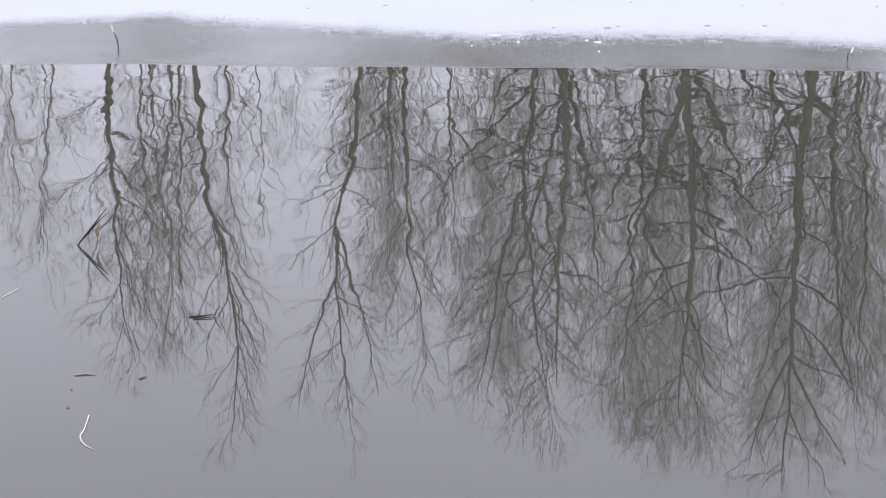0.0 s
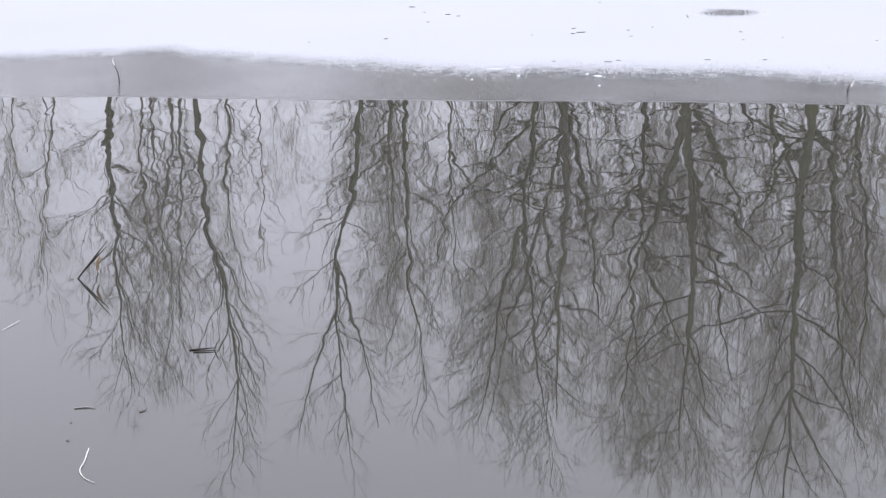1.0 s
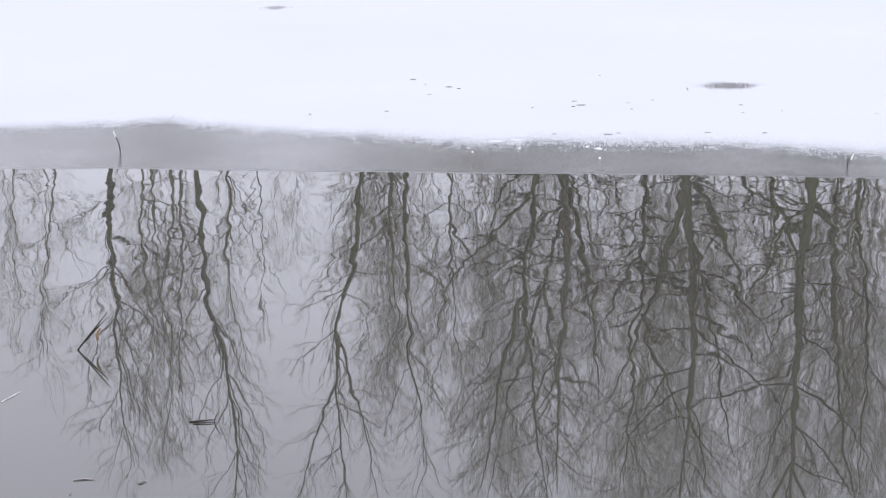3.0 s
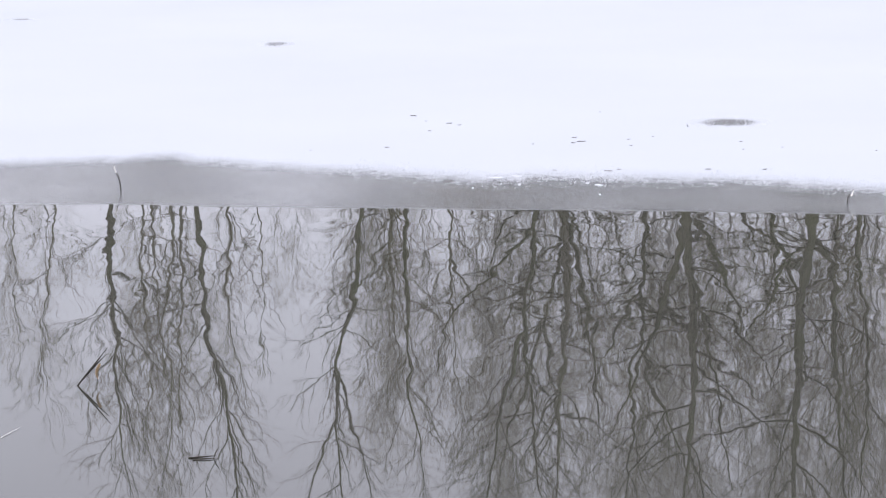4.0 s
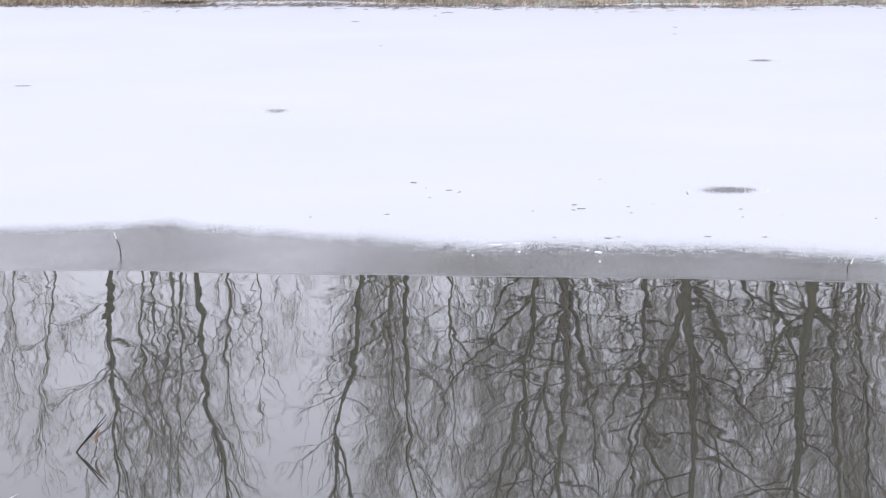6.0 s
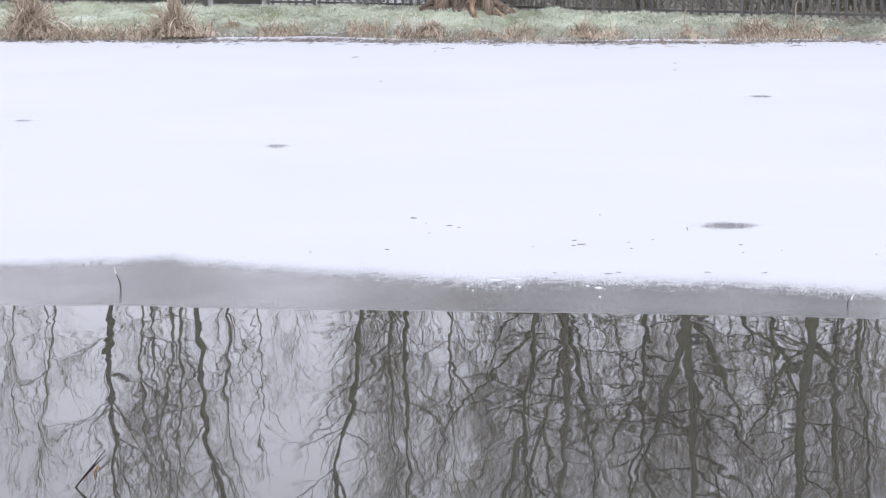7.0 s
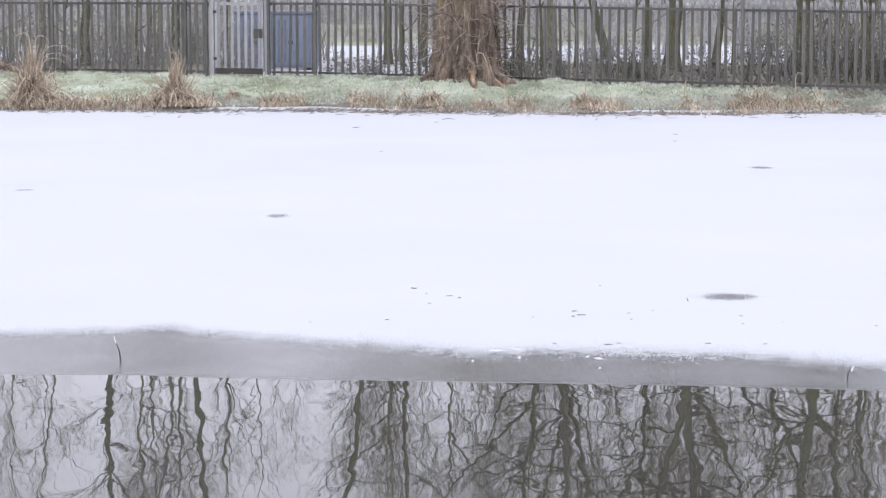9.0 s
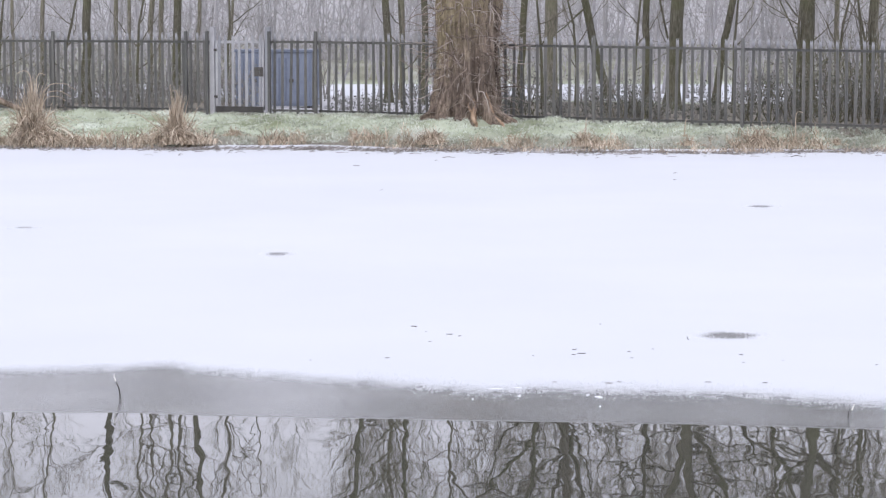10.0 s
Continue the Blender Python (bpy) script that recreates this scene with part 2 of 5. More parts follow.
def fbm(x, y, scale, seed=0.0, octaves=3):
    s, amp, f = 0.0, 1.0, scale
    for _ in range(octaves):
        s += amp * noise.noise(Vector((x * f + seed, y * f - seed, seed * 0.37)))
        amp, f = amp * 0.5, f * 2.1
    return s


def grid_mesh(name, X, Y, Z, mat):
    nr, nc = X.shape
    me = bpy.data.meshes.new(name)
    i, j = np.meshgrid(np.arange(nr - 1), np.arange(nc - 1), indexing="ij")
    q = np.stack([i * nc + j, i * nc + j + 1, (i + 1) * nc + j + 1, (i + 1) * nc + j], -1).reshape(-1, 4)
    me.from_pydata(np.stack([X, Y, Z], -1).reshape(-1, 3).tolist(), [], q.tolist())
    me.materials.append(mat)
    me.polygons.foreach_set("use_smooth", [True] * len(me.polygons))
    me.update()
    return me


# ---- the pond: shore lines ----
def bank_y(x):
    """The far shore, seen from above."""
    w = float(np.interp(x, [-30, -8.7, -5.3, -4.4, -2.4, -0.8, 1.25, 3.8, 5.5, 8.5, 30],
                        [47.5, 46.5, 46.2, 47.3, 47.5, 46.4, 45.9, 45.8, 46.1, 45.6, 45.5]))
    return w + 0.24 * fbm(x, 0, 0.9, 3.0) + 0.12 * fbm(x, 0, 3.1, 6.0)


def litter_y(x):
    """The line of frozen-in scraps, a little out from the shore."""
    return float(np.interp(x, [-30, -8.7, -5.3, -2.6, 1.2, 3.8, 5.5, 8.5, 30], [47, 46.2, 45.9, 45.7, 45.2, 44.6, 44.7, 45.2, 45.2])) + 0.3 * fbm(x, 0, 0.9, 3.0) + 0.15 * fbm(x, 0, 3.1, 6.0)


def water_edge(x):
    w = float(np.interp(x, [-30, -2.8, -2.1, -1.4, 0.06, 1.45, 2.7, 30], [16.5, 14.92, 14.9, 14.79, 14.62, 14.48, 14.29, 12.0]))
    return w + 0.1 + 0.035 * fbm(x, 0, 1.7, 8.0, 4)


def snow_edge(x):
    """How far past the water the frost has closed over the ice."""
    return float(np.interp(x, [-30, -3.2, -2.75, -2.34, -1.99, -1.72, -1.14, -0.53, -0.02, 0.37, 0.64, 1.21, 1.97, 2.51, 2.9, 30],
                           [19, 16.7, 16.9, 16.87, 17.12, 16.8, 16.55, 16.3, 16.0, 15.86, 15.98, 15.86, 15.76, 15.55, 15.27, 13]))


FENCE_SLOPE = -0.3653


def fence_y(x):
    return 52.0 + FENCE_SLOPE * (x + 7.05)


def ground_z(x, y):
    b = bank_y(x)
    f = max(fence_y(x), b + 1.4) if x < 14 else b + 2.2
    if y < 4.5:
        return 1.0 - 1.9 * min(max((y - 1.2) / 3.3, 0), 1) ** 0.8
    if y < b + 0.05:
        d = min(y - 4.5, b + 0.05 - y)
        return max(-0.9 - 0.3 * d, -2.0) if y < b - 2.5 else -0.05 - 0.8 * (b + 0.05 - y) / 2.5
    if y < f:
        s = (y - b - 0.05) / (f - b - 0.05)
        edge = min((y - b) / 0.5, 1.0)
        return 0.13 * edge + (0.35 - 0.017 * min(max(x, 0.0), 12.0)) * (s * s * (3 - 2 * s)) + (0.04 * fbm(x, y, 1.1, 5.0) + 0.095 * fbm(x, y, 2.3, 1.0)) * edge + 0.2 * math.exp(-((x + 0.3) / 1.6) ** 2 - ((y - 47.6) / 0.75) ** 2)
    base = 0.48 - 0.017 * min(max(x, 0.0), 12.0) + 0.04 * fbm(x, y, 0.7, 5.0)
    if y > 64:
        k = min((y - 64) / 5.0, 1.0)
        base = base * (1 - k) + -0.45 * k
    if y > 91:
        k = min((y - 91) / 4.0, 1.0)
        base = -0.45 * (1 - k) + 0.8 * k
    return base


# ---- the ground: one sheet out to the horizon, with the pond's basin in it ----
xs = np.concatenate([[-2500, -900, -300, -120, -60, -35, -22, -16], np.arange(-12.5, 12.51, 0.16), [16, 22, 35, 60, 120, 300, 900, 2500]])
ys = np.concatenate([[-2500, -800, -200, -60, -20, -6], np.arange(0, 5.1, 0.5), np.arange(8, 43, 3), np.arange(43.2, 54.6, 0.15),
                     np.arange(55.5, 100, 1.5), [110, 130, 170, 260, 500, 1000, 2500]])
GX, GY = np.meshgrid(xs, ys)
GZ = np.array([[ground_z(float(np.clip(x, -40, 40)), y) for x in xs] for y in ys])
ground_me = grid_mesh("ground", GX, GY, GZ, GROUND)
turf = ground_me.attributes.new("turf", "FLOAT", "POINT")
tv = []
for x, y in zip(GX.ravel(), GY.ravel()):
    if y < 10:
        tv.append(0.7)
    else:
        cx = float(np.clip(x, -40, 40))
        s = (fence_y(min(cx, 14)) + 0.3 - y) / 0.9 + 0.4 * fbm(cx, y, 1.3, 2.0)
        e = (y - bank_y(cx) - 0.55) / 0.7 + 0.4 * fbm(cx, y, 1.9, 7.0)
        snowy = y > fence_y(min(cx, 14)) + 1.0 + 0.8 * fbm(cx, y, 0.8, 4.0) and -4.5 < cx < 0.2
        tv.append(0.4 if y > 92 else 2.0 if y > 60 or snowy else min(max(min(s, 0.55 + 0.6 * e), 0.12), 1.0))
turf.data.foreach_set("value", tv)
ground = tagged(new("ground", ground_me), "frosty grass bank and leaf mould round the pond", "ground", kind="structure")

# ---- open water with faint swell ----
wx = np.concatenate([[-60, -25, -12, -7], np.arange(-3.8, 3.81, 0.017), [5, 7, 12, 25, 60]])
wy = np.concatenate([[3.0, 4.5, 5.5], np.arange(6.4, 15.31, 0.034), [16.5]])
WX, WY = np.meshgrid(wx, wy)
SWELL = 0.0005


def swell(x, y):
    """Slight ripples that run across the pond, longer than they are wide."""
    calm = 0.3 + 0.7 * min(max((y - 8.0) / 3.0, 0.0), 1.0)
    return SWELL * calm * (noise.noise(Vector((x * 5.4, y * 1.9, 1.7))) + 0.36 * noise.noise(Vector((x * 11.0 + 0.4 * y, y * 3.7, 6.1)))
                           + 0.09 * noise.noise(Vector((x * 24.0, y * 9.0, 9.4)))
                           + 1.0 * noise.noise(Vector((x * 1.9, y * 0.85, 3.3))))


WZ = np.array([[swell(x, y) for x in wx] for y in wy])
water = tagged(new("water", grid_mesh("water", WX, WY, WZ, WATER)), "still grey pond water mirroring bare trees", "water", kind="structure")

# ---- the ice sheet, grey at its rim and white with frost beyond ----
us = np.concatenate([[-14, -7, -3.5, -2, -1.3], np.linspace(-1, 1, 320), [1.3, 2, 3.5, 7, 14]])
ss = np.concatenate([[0.0, 0.0], np.arange(0.02, 4.9, 0.04), np.arange(4.95, 13, 0.1), np.arange(13.2, 35.5, 0.22)])
HOLES = [(2.268, 18.7, 0.25, 0.2), (-1.77, 25.3, 0.15, 0.2), (4.282, 31.79, 0.22, 0.2), (-5.04, 28.48, 0.16, 0.12)]
IX, IY = np.empty((len(ss), len(us))), np.empty((len(ss), len(us)))
frost = np.empty_like(IX)
for j, u in enumerate(us):
    for i, s in enumerate(ss):
        x = u * (0.2 * (14.6 + s) + 0.55)
        y = water_edge(x) + s
        far = bank_y(x) + 0.6
        IX[i, j], IY[i, j] = x, min(y, far)
        e = snow_edge(x) + 0.07 * fbm(x, 0, 2.2, 4.0)
        q = (y - e - 0.03) / 0.36
        v = min(max(0.5 + 0.5 * q, -0.6), 1.25)
        for hx, hy, hr, hs in HOLES:
            if abs(x - hx) < 1 and abs(y - hy) < 2:
                d = math.hypot((x - hx) / hr, (y - hy) / hs * 0.85) + 0.25 * fbm(x, y, 4.0, 9.0)
                v = min(v, min(max(-0.1 + 1.1 * (d - 0.45) / 0.8, 0.05), 1.25))
        frost[i, j] = v
IZ = np.full_like(IX, 0.0025)
IZ[0] = -0.001
IY[0] -= 0.025
ice_me = grid_mesh("ice_sheet", IX, IY, IZ, ICE)
fa = ice_me.attributes.new("frost", "FLOAT", "POINT")
fa.data.foreach_set("value", frost.ravel().tolist())
tagged(new("ice_sheet", ice_me), "pond ice, grey and wet at the rim, white with frost", "ice", kind="structure")

fx, fy = np.meshgrid(np.linspace(-60, 60, 60), np.linspace(65, 95, 30))
far_me = grid_mesh("far_ice", fx, fy, np.full_like(fx, 0.0), ICE)
fb = far_me.attributes.new("frost", "FLOAT", "POINT")
fb.data.foreach_set("value", [1.25] * fx.size)
tagged(new("far_ice", far_me), "second snow-white frozen pond behind the fence", "ice", kind="structure")


# ---- trees ----
def spline(pts, step):
    """A smooth line through the points, with a point every step metres or so."""
    p = np.asarray(pts, float)
    p = np.concatenate([[2 * p[0] - p[1]], p, [2 * p[-1] - p[-2]]])
    out = []
    for i in range(1, len(p) - 2):
        n = max(2, int(np.linalg.norm(p[i + 1] - p[i]) / step))
        for k in range(n):
            t = k / n
            out.append(0.5 * (2 * p[i] + (p[i + 1] - p[i - 1]) * t + (2 * p[i - 1] - 5 * p[i] + 4 * p[i + 1] - p[i + 2]) * t * t
                              + (3 * p[i] - p[i - 1] - 3 * p[i + 1] + p[i + 2]) * t ** 3))
    return np.array(out + [p[-2]])


def shoot(rng, start, way, length, n, wander, up):
    pts, d = [np.array(start, float)], np.array(way, float)
    for _ in range(n):
        d = d + rng.normal(0, wander, 3)
        d[2] += up
        d /= np.linalg.norm(d)
        pts.append(pts[-1] + d * (length / n))
    return np.array(pts)


def side_way(rng, d, lo, hi):
    """A way that leaves the direction d at an angle between lo and hi degrees."""
    r = rng.normal(0, 1, 3)
    a = np.cross(d, r)
    a /= np.linalg.norm(a) + 1e-9
    t = radians(rng.uniform(lo, hi))
    return d * math.cos(t) + a * math.sin(t)


def clothe(rng, limb, twig, line, r0, density, reach, first):
    """Side shoots and twigs along one limb."""
    seg = np.linalg.norm(np.diff(line, axis=0), axis=1)
    total = seg.sum()
    at = first * total + rng.uniform(0, 0.2)
    cum = np.concatenate([[0], np.cumsum(seg)])
    while at < total:
        i = min(np.searchsorted(cum, at) - 1, len(seg) - 1)
        i = max(i, 0)
        f = (at - cum[i]) / seg[i]
        p, d = line[i] * (1 - f) + line[i + 1] * f, (line[i + 1] - line[i]) / seg[i]
        length = (0.3 * reach + 0.38 * (total - at)) * rng.uniform(0.6, 1.2)
        sub = shoot(rng, p, side_way(rng, d, 28, 62), length, 4, 0.15, 0.09)
        r = max(0.0036, min(r0 * 0.5, 0.0035 + 0.006 * length))
        limb.tube(sub, np.linspace(r, 0.003, 5), 3)
        s = 0.1 + rng.uniform(0, 0.1)
        while s < length:
            k = min(int(s / length * 4), 3)
            g = s / length * 4 - k
            q, e = sub[k] * (1 - g) + sub[k + 1] * g, sub[k + 1] - sub[k]
            e = e / (np.linalg.norm(e) + 1e-9)
            tl = rng.uniform(0.35, 1.05) * (0.65 + 0.25 * reach / 2)
            tw = shoot(rng, q, side_way(rng, e, 15, 50), tl, 2, 0.16, 0.16)
            twig.tube(tw, (0.0037, 0.0032, 0.002), 3)
            s += rng.uniform(0.06, 0.16) / density
        at += rng.uniform(0.16, 0.38) / density


def tree_meshes(seed, path, r0, z0, reach, density, limbs=(), trunk_mat=BARK, frame_mat=LIMB, twig_mat=TWIG, broad=False):
    rng = np.random.default_rng(seed)
    trunk, limb, twig, great = Pile(), Pile(), Pile(), []
    path = [(x, rng.normal(0, 0.12) if 3 < z else 0.0, z) for x, z in path]
    line = spline(path, 0.45)
    line[2:-1] += rng.normal(0, 0.012, (len(line) - 3, 3))
    top = line[-1][2]
    h = line[:, 2]
    rad = np.clip(r0 * (1.08 - 1.02 * np.clip(h / top, 0, 1) ** 1.5), 0.006, None) * (1 + 0.7 * np.exp(-h / 0.25))
    trunk.tube(line, rad, 9)
    for rr, lp in limbs:
        lp = [(x, rng.normal(0, 0.25) * i, z) for i, (x, z) in enumerate(lp)]
        ll = spline(lp, 0.4)
        ll[1:] += rng.normal(0, 0.02, (len(ll) - 1, 3))
        great.append(Pile())
        great[-1].tube(ll, np.linspace(rr, 0.008, len(ll)), 6)
        clothe(rng, limb, twig, ll, rr, density, reach * 0.6, 0.15)
    z, old = z0, r0 > 0.08 and reach > 2.9  # old crowns spread level limbs
    while z < top - 0.1:
        i = int(np.argmin(np.abs(h - z)))
        s = (z - z0) / max(top - z0, 0.1)
        length = reach * (0.6 + 0.85 * s - 1.2 * s * s) * rng.uniform(0.6, 1.25) + 0.35 - 0.15 * s
        if broad:  # a crown that stays wide up to its top
            length = reach * (0.34 + 0.36 * s) * rng.uniform(0.6, 1.3) + 0.2
        az, el = rng.uniform(0, 2 * math.pi), radians(rng.uniform(-14 if old else 8, 34 if old else 48) + (22 if old else 32) * s)
        way = (math.cos(az) * math.cos(el), math.sin(az) * math.cos(el), math.sin(el))
        ll = shoot(rng, line[i], way, length, 6, 0.15, 0.08)
        r = max(0.008, min(rad[i] * 0.55, 0.005 + (0.0125 if old else 0.0095) * length))
        limb.tube(ll, np.linspace(r, 0.006, 7), 5)
        clothe(rng, limb, twig, ll, r, density, reach * 0.5, 0.12)
        z += rng.uniform(0.18, 0.5) / density
    for _ in range(9 if old else 0):  # level boughs low in the crown
        i = int(np.argmin(np.abs(h - rng.uniform(6.2, 10.2))))
        az, el = rng.uniform(0, 2 * math.pi), radians(rng.uniform(-12, 16))
        ll = shoot(rng, line[i], (math.cos(az), 0.5 * math.sin(az), math.sin(el)), rng.uniform(1.6, 3.2), 8, 0.16, 0.01)
        limb.tube(ll, np.linspace(min(rad[i] * 0.5, 0.032), 0.007, 9), 5)
        clothe(rng, limb, twig, ll, 0.025, 0.6, 1.2, 0.2)
    return ([("trunk", trunk.mesh("trunk", trunk_mat)), ("branch_frame", limb.mesh("branch_frame", frame_mat)), ("crown", twig.mesh("crown", twig_mat))]
            + [("limb", g.mesh("limb", trunk_mat)) for g in great])


def tree_thing(name, meshes, m, label, group):
    t = new(name)
    t.matrix_world = m
    for n, me in meshes:
        ob = put(n, me, t)
        if n in ("branch_frame", "crown"):
            ob["kind"] = "stuff"
    return tagged(t, label, "tree", group)


def plant_tree(seed, x, y, r0, path, z0, reach, density, limbs=(), bark=None):
    label = "slender bare tree with a mossy trunk" if r0 < 0.1 else "tall bare tree with a mossy forking trunk"
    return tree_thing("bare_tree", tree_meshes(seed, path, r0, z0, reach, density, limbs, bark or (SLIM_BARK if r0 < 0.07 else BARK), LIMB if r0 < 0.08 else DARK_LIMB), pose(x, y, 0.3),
                      label + " behind the fence", "trees behind the fence")


plant_tree(1, -11.91, 66.00, 0.046,
           [(0.00, 0.00), (0.00, 2.75), (-0.20, 8.36), (-0.20, 11.20), (-0.28, 13.19)],
           7.70, 1.20, 0.70)
plant_tree(2, -10.12, 60.00, 0.055,
           [(0.00, 0.00), (0.07, 2.70), (0.17, 7.36), (-0.01, 8.90), (-0.23, 10.39), (-0.24, 12.04)],
           7.70, 1.84, 0.85)
plant_tree(3, -8.53, 57.00, 0.100,
           [(0.00, 0.00), (0.05, 2.67), (0.46, 6.80), (0.35, 7.91), (0.45, 9.32), (0.47, 10.46), (0.46, 12.19), (0.73, 14.24)],
           7.20, 2.64, 1.14)
plant_tree(4, -8.36, 61.00, 0.056,
           [(0.00, 0.00), (0.04, 2.70), (0.54, 7.48), (0.43, 8.97), (0.60, 12.17), (0.36, 14.19)],
           7.20, 1.84, 1.04)
plant_tree(5, -8.23, 63.00, 0.048,
           [(0.00, 0.00), (-0.04, 2.72), (0.41, 7.82), (0.41, 9.67), (0.62, 12.19), (0.23, 14.10)],
           7.70, 1.49, 0.95)
plant_tree(6, -7.38, 60.00, 0.068,
           [(0.00, 0.00), (0.07, 2.70), (0.40, 7.39), (0.38, 8.94), (0.17, 10.42), (0.38, 12.54), (-0.07, 14.68)],
           7.70, 2.07, 1.04)
plant_tree(7, -7.36, 62.00, 0.065,
           [(0.00, 0.00), (0.08, 2.71), (0.41, 7.74), (0.38, 9.79), (0.29, 11.96), (0.37, 14.80)],
           7.70, 2.07, 1.04)
plant_tree(8, -6.39, 57.00, 0.094,
           [(0.00, 0.00), (0.07, 2.67), (0.48, 6.82), (0.53, 8.64), (0.64, 10.06), (0.88, 11.21), (1.14, 12.81), (1.20, 14.28), (1.01, 16.51)],
           8.20, 2.18, 1.04)
plant_tree(9, -6.40, 62.00, 0.052,
           [(0.00, 0.00), (0.10, 2.71), (0.72, 7.68), (0.69, 9.65), (0.76, 11.20), (1.15, 13.23)],
           7.20, 1.84, 0.95)
plant_tree(10, -5.84, 66.00, 0.040,
           [(0.00, 0.00), (0.06, 2.75), (0.67, 8.36), (0.69, 10.47), (0.68, 13.27)],
           7.70, 1.49, 0.85)
plant_tree(11, -1.30, 58.00, 0.089,
           [(0.00, 0.00), (-0.10, 2.68), (-0.70, 7.04), (-0.88, 8.89), (-1.19, 10.04), (-1.31, 11.05), (-1.38, 12.37), (-1.27, 14.01), (-1.07, 16.50)],
           6.90, 1.70, 1.15,
           limbs=[(0.036, [(-1.38, 12.37), (-1.86, 13.40), (-2.17, 14.30), (-2.42, 15.57)]),
                  (0.036, [(-1.32, 11.35), (-1.03, 12.53), (-0.72, 13.42), (-0.42, 15.37)]),
                  (0.028, [(-0.91, 9.03), (-0.41, 8.61), (0.44, 7.90)]),
                  (0.028, [(-1.07, 9.75), (-1.71, 10.18), (-2.36, 10.60)])])
plant_tree(12, -1.03, 60.00, 0.068,
           [(0.00, 0.00), (0.00, 2.70), (-0.28, 7.31), (-0.33, 9.01), (-0.18, 10.50), (-0.14, 12.31)],
           6.70, 2.75, 1.30)
plant_tree(13, -0.49, 57.00, 0.077,
           [(0.00, 0.00), (0.06, 2.67), (-0.43, 6.81), (-0.39, 8.70), (-0.37, 10.55), (-0.30, 11.84), (-0.12, 12.72), (0.00, 14.48)],
           6.70, 2.25, 1.04)
plant_tree(14, -0.13, 60.00, 0.055,
           [(0.00, 0.00), (0.04, 2.70), (0.27, 7.41), (0.32, 9.47), (0.45, 11.27), (0.62, 13.09)],
           6.70, 2.50, 1.30,
           limbs=[(0.050, [(0.29, 8.58), (0.83, 9.47), (1.40, 10.68)])])
plant_tree(15, 2.68, 59.00, 0.084,
           [(-0.75, 0.00), (-0.66, 2.69), (-0.36, 7.26), (-0.49, 8.85), (-0.63, 10.31), (-0.49, 12.10), (-0.28, 14.36), (0.08, 16.59)],
           6.70, 3.12, 1.04,
           limbs=[(0.070, [(-0.63, 10.31), (-0.93, 11.35), (-1.30, 13.14), (-1.83, 16.18)]),
                  (0.070, [(-0.34, 7.69), (-1.27, 8.62), (-2.43, 9.70), (-2.87, 11.02)])])
plant_tree(16, 4.48, 64.00, 0.105,
           [(0.00, 0.00), (-0.63, 2.73), (-1.09, 8.12), (-1.32, 9.69), (-1.71, 11.27), (-2.18, 12.87), (-2.66, 14.49), (-3.31, 17.46)],
           7.70, 3.36, 1.04,
           limbs=[(0.03, [(-0.55, 2.6), (-1.2, 2.0), (-1.95, 1.5)]), (0.091, [(-1.01, 8.44), (-0.78, 9.85), (-0.46, 11.45), (-0.13, 14.52)]),
                  (0.076, [(-1.71, 11.27), (-1.47, 12.88), (-1.08, 15.16)])])
plant_tree(17, 5.02, 58.00, 0.083,
           [(0.00, 0.00), (-0.05, 2.68), (0.05, 7.12), (-0.05, 8.97), (-0.11, 10.42), (-0.41, 11.43), (-0.30, 12.76), (-0.64, 15.60)],
           6.70, 3.12, 1.04,
           limbs=[(0.055, [(-0.10, 10.71), (0.33, 11.73), (0.77, 12.92), (1.23, 14.72)]),
                  (0.055, [(-0.05, 9.12), (-0.68, 10.12), (-1.09, 11.42)])])
plant_tree(18, 5.41, 56.00, 0.155,
           [(0.00, 0.00), (0.11, 2.66), (0.42, 6.86), (0.48, 7.61), (0.58, 8.72), (0.66, 10.68), (0.54, 12.96), (0.37, 15.57)],
           6.70, 3.60, 1.04,
           limbs=[(0.107, [(0.37, 7.20), (0.14, 8.44), (-0.26, 9.55), (-0.82, 10.66), (-1.33, 12.36)]),
                  (0.080, [(0.59, 6.93), (0.94, 7.48), (1.65, 9.15), (2.09, 10.70)]),
                  (0.067, [(0.57, 7.89), (0.83, 9.28), (1.27, 10.97), (1.59, 13.54)])])
plant_tree(19, 6.65, 58.00, 0.083,
           [(0.00, 0.00), (0.18, 1.59), (0.40, 2.68), (0.78, 7.26), (1.25, 7.72), (1.97, 8.44), (2.25, 10.17), (2.20, 11.92), (1.20, 15.64)],
           6.70, 3.12, 0.82,
           limbs=[(0.069, [(1.48, 7.19), (1.58, 7.87), (1.69, 8.58), (1.37, 10.02)])])
plant_tree(20, 8.45, 55.00, 0.16,
           [(0.00, 0.00), (-0.01, 2.66), (0.25, 6.72), (0.10, 8.41), (-0.01, 10.47), (-0.05, 13.27), (-0.23, 17.13)],
           6.90, 3.60, 0.82,
           limbs=[(0.028, [(-0.05, 2.1), (-0.5, 2.6), (-1.1, 3.4)]), (0.025, [(-0.1, 1.1), (-0.4, 2.0), (-0.95, 3.2)]), (0.105, [(0.31, 7.33), (0.70, 8.01), (0.86, 9.79), (1.10, 12.72), (1.33, 14.71)]),
                  (0.042, [(-0.06, 13.84), (0.52, 15.14), (1.38, 16.60)]),
                  (0.042, [(-0.04, 13.56), (-0.72, 14.98), (-1.25, 16.13)]),
                  (0.065, [(0.11, 7.46), (-0.41, 7.86), (-0.85, 9.08), (-1.50, 10.17)])])
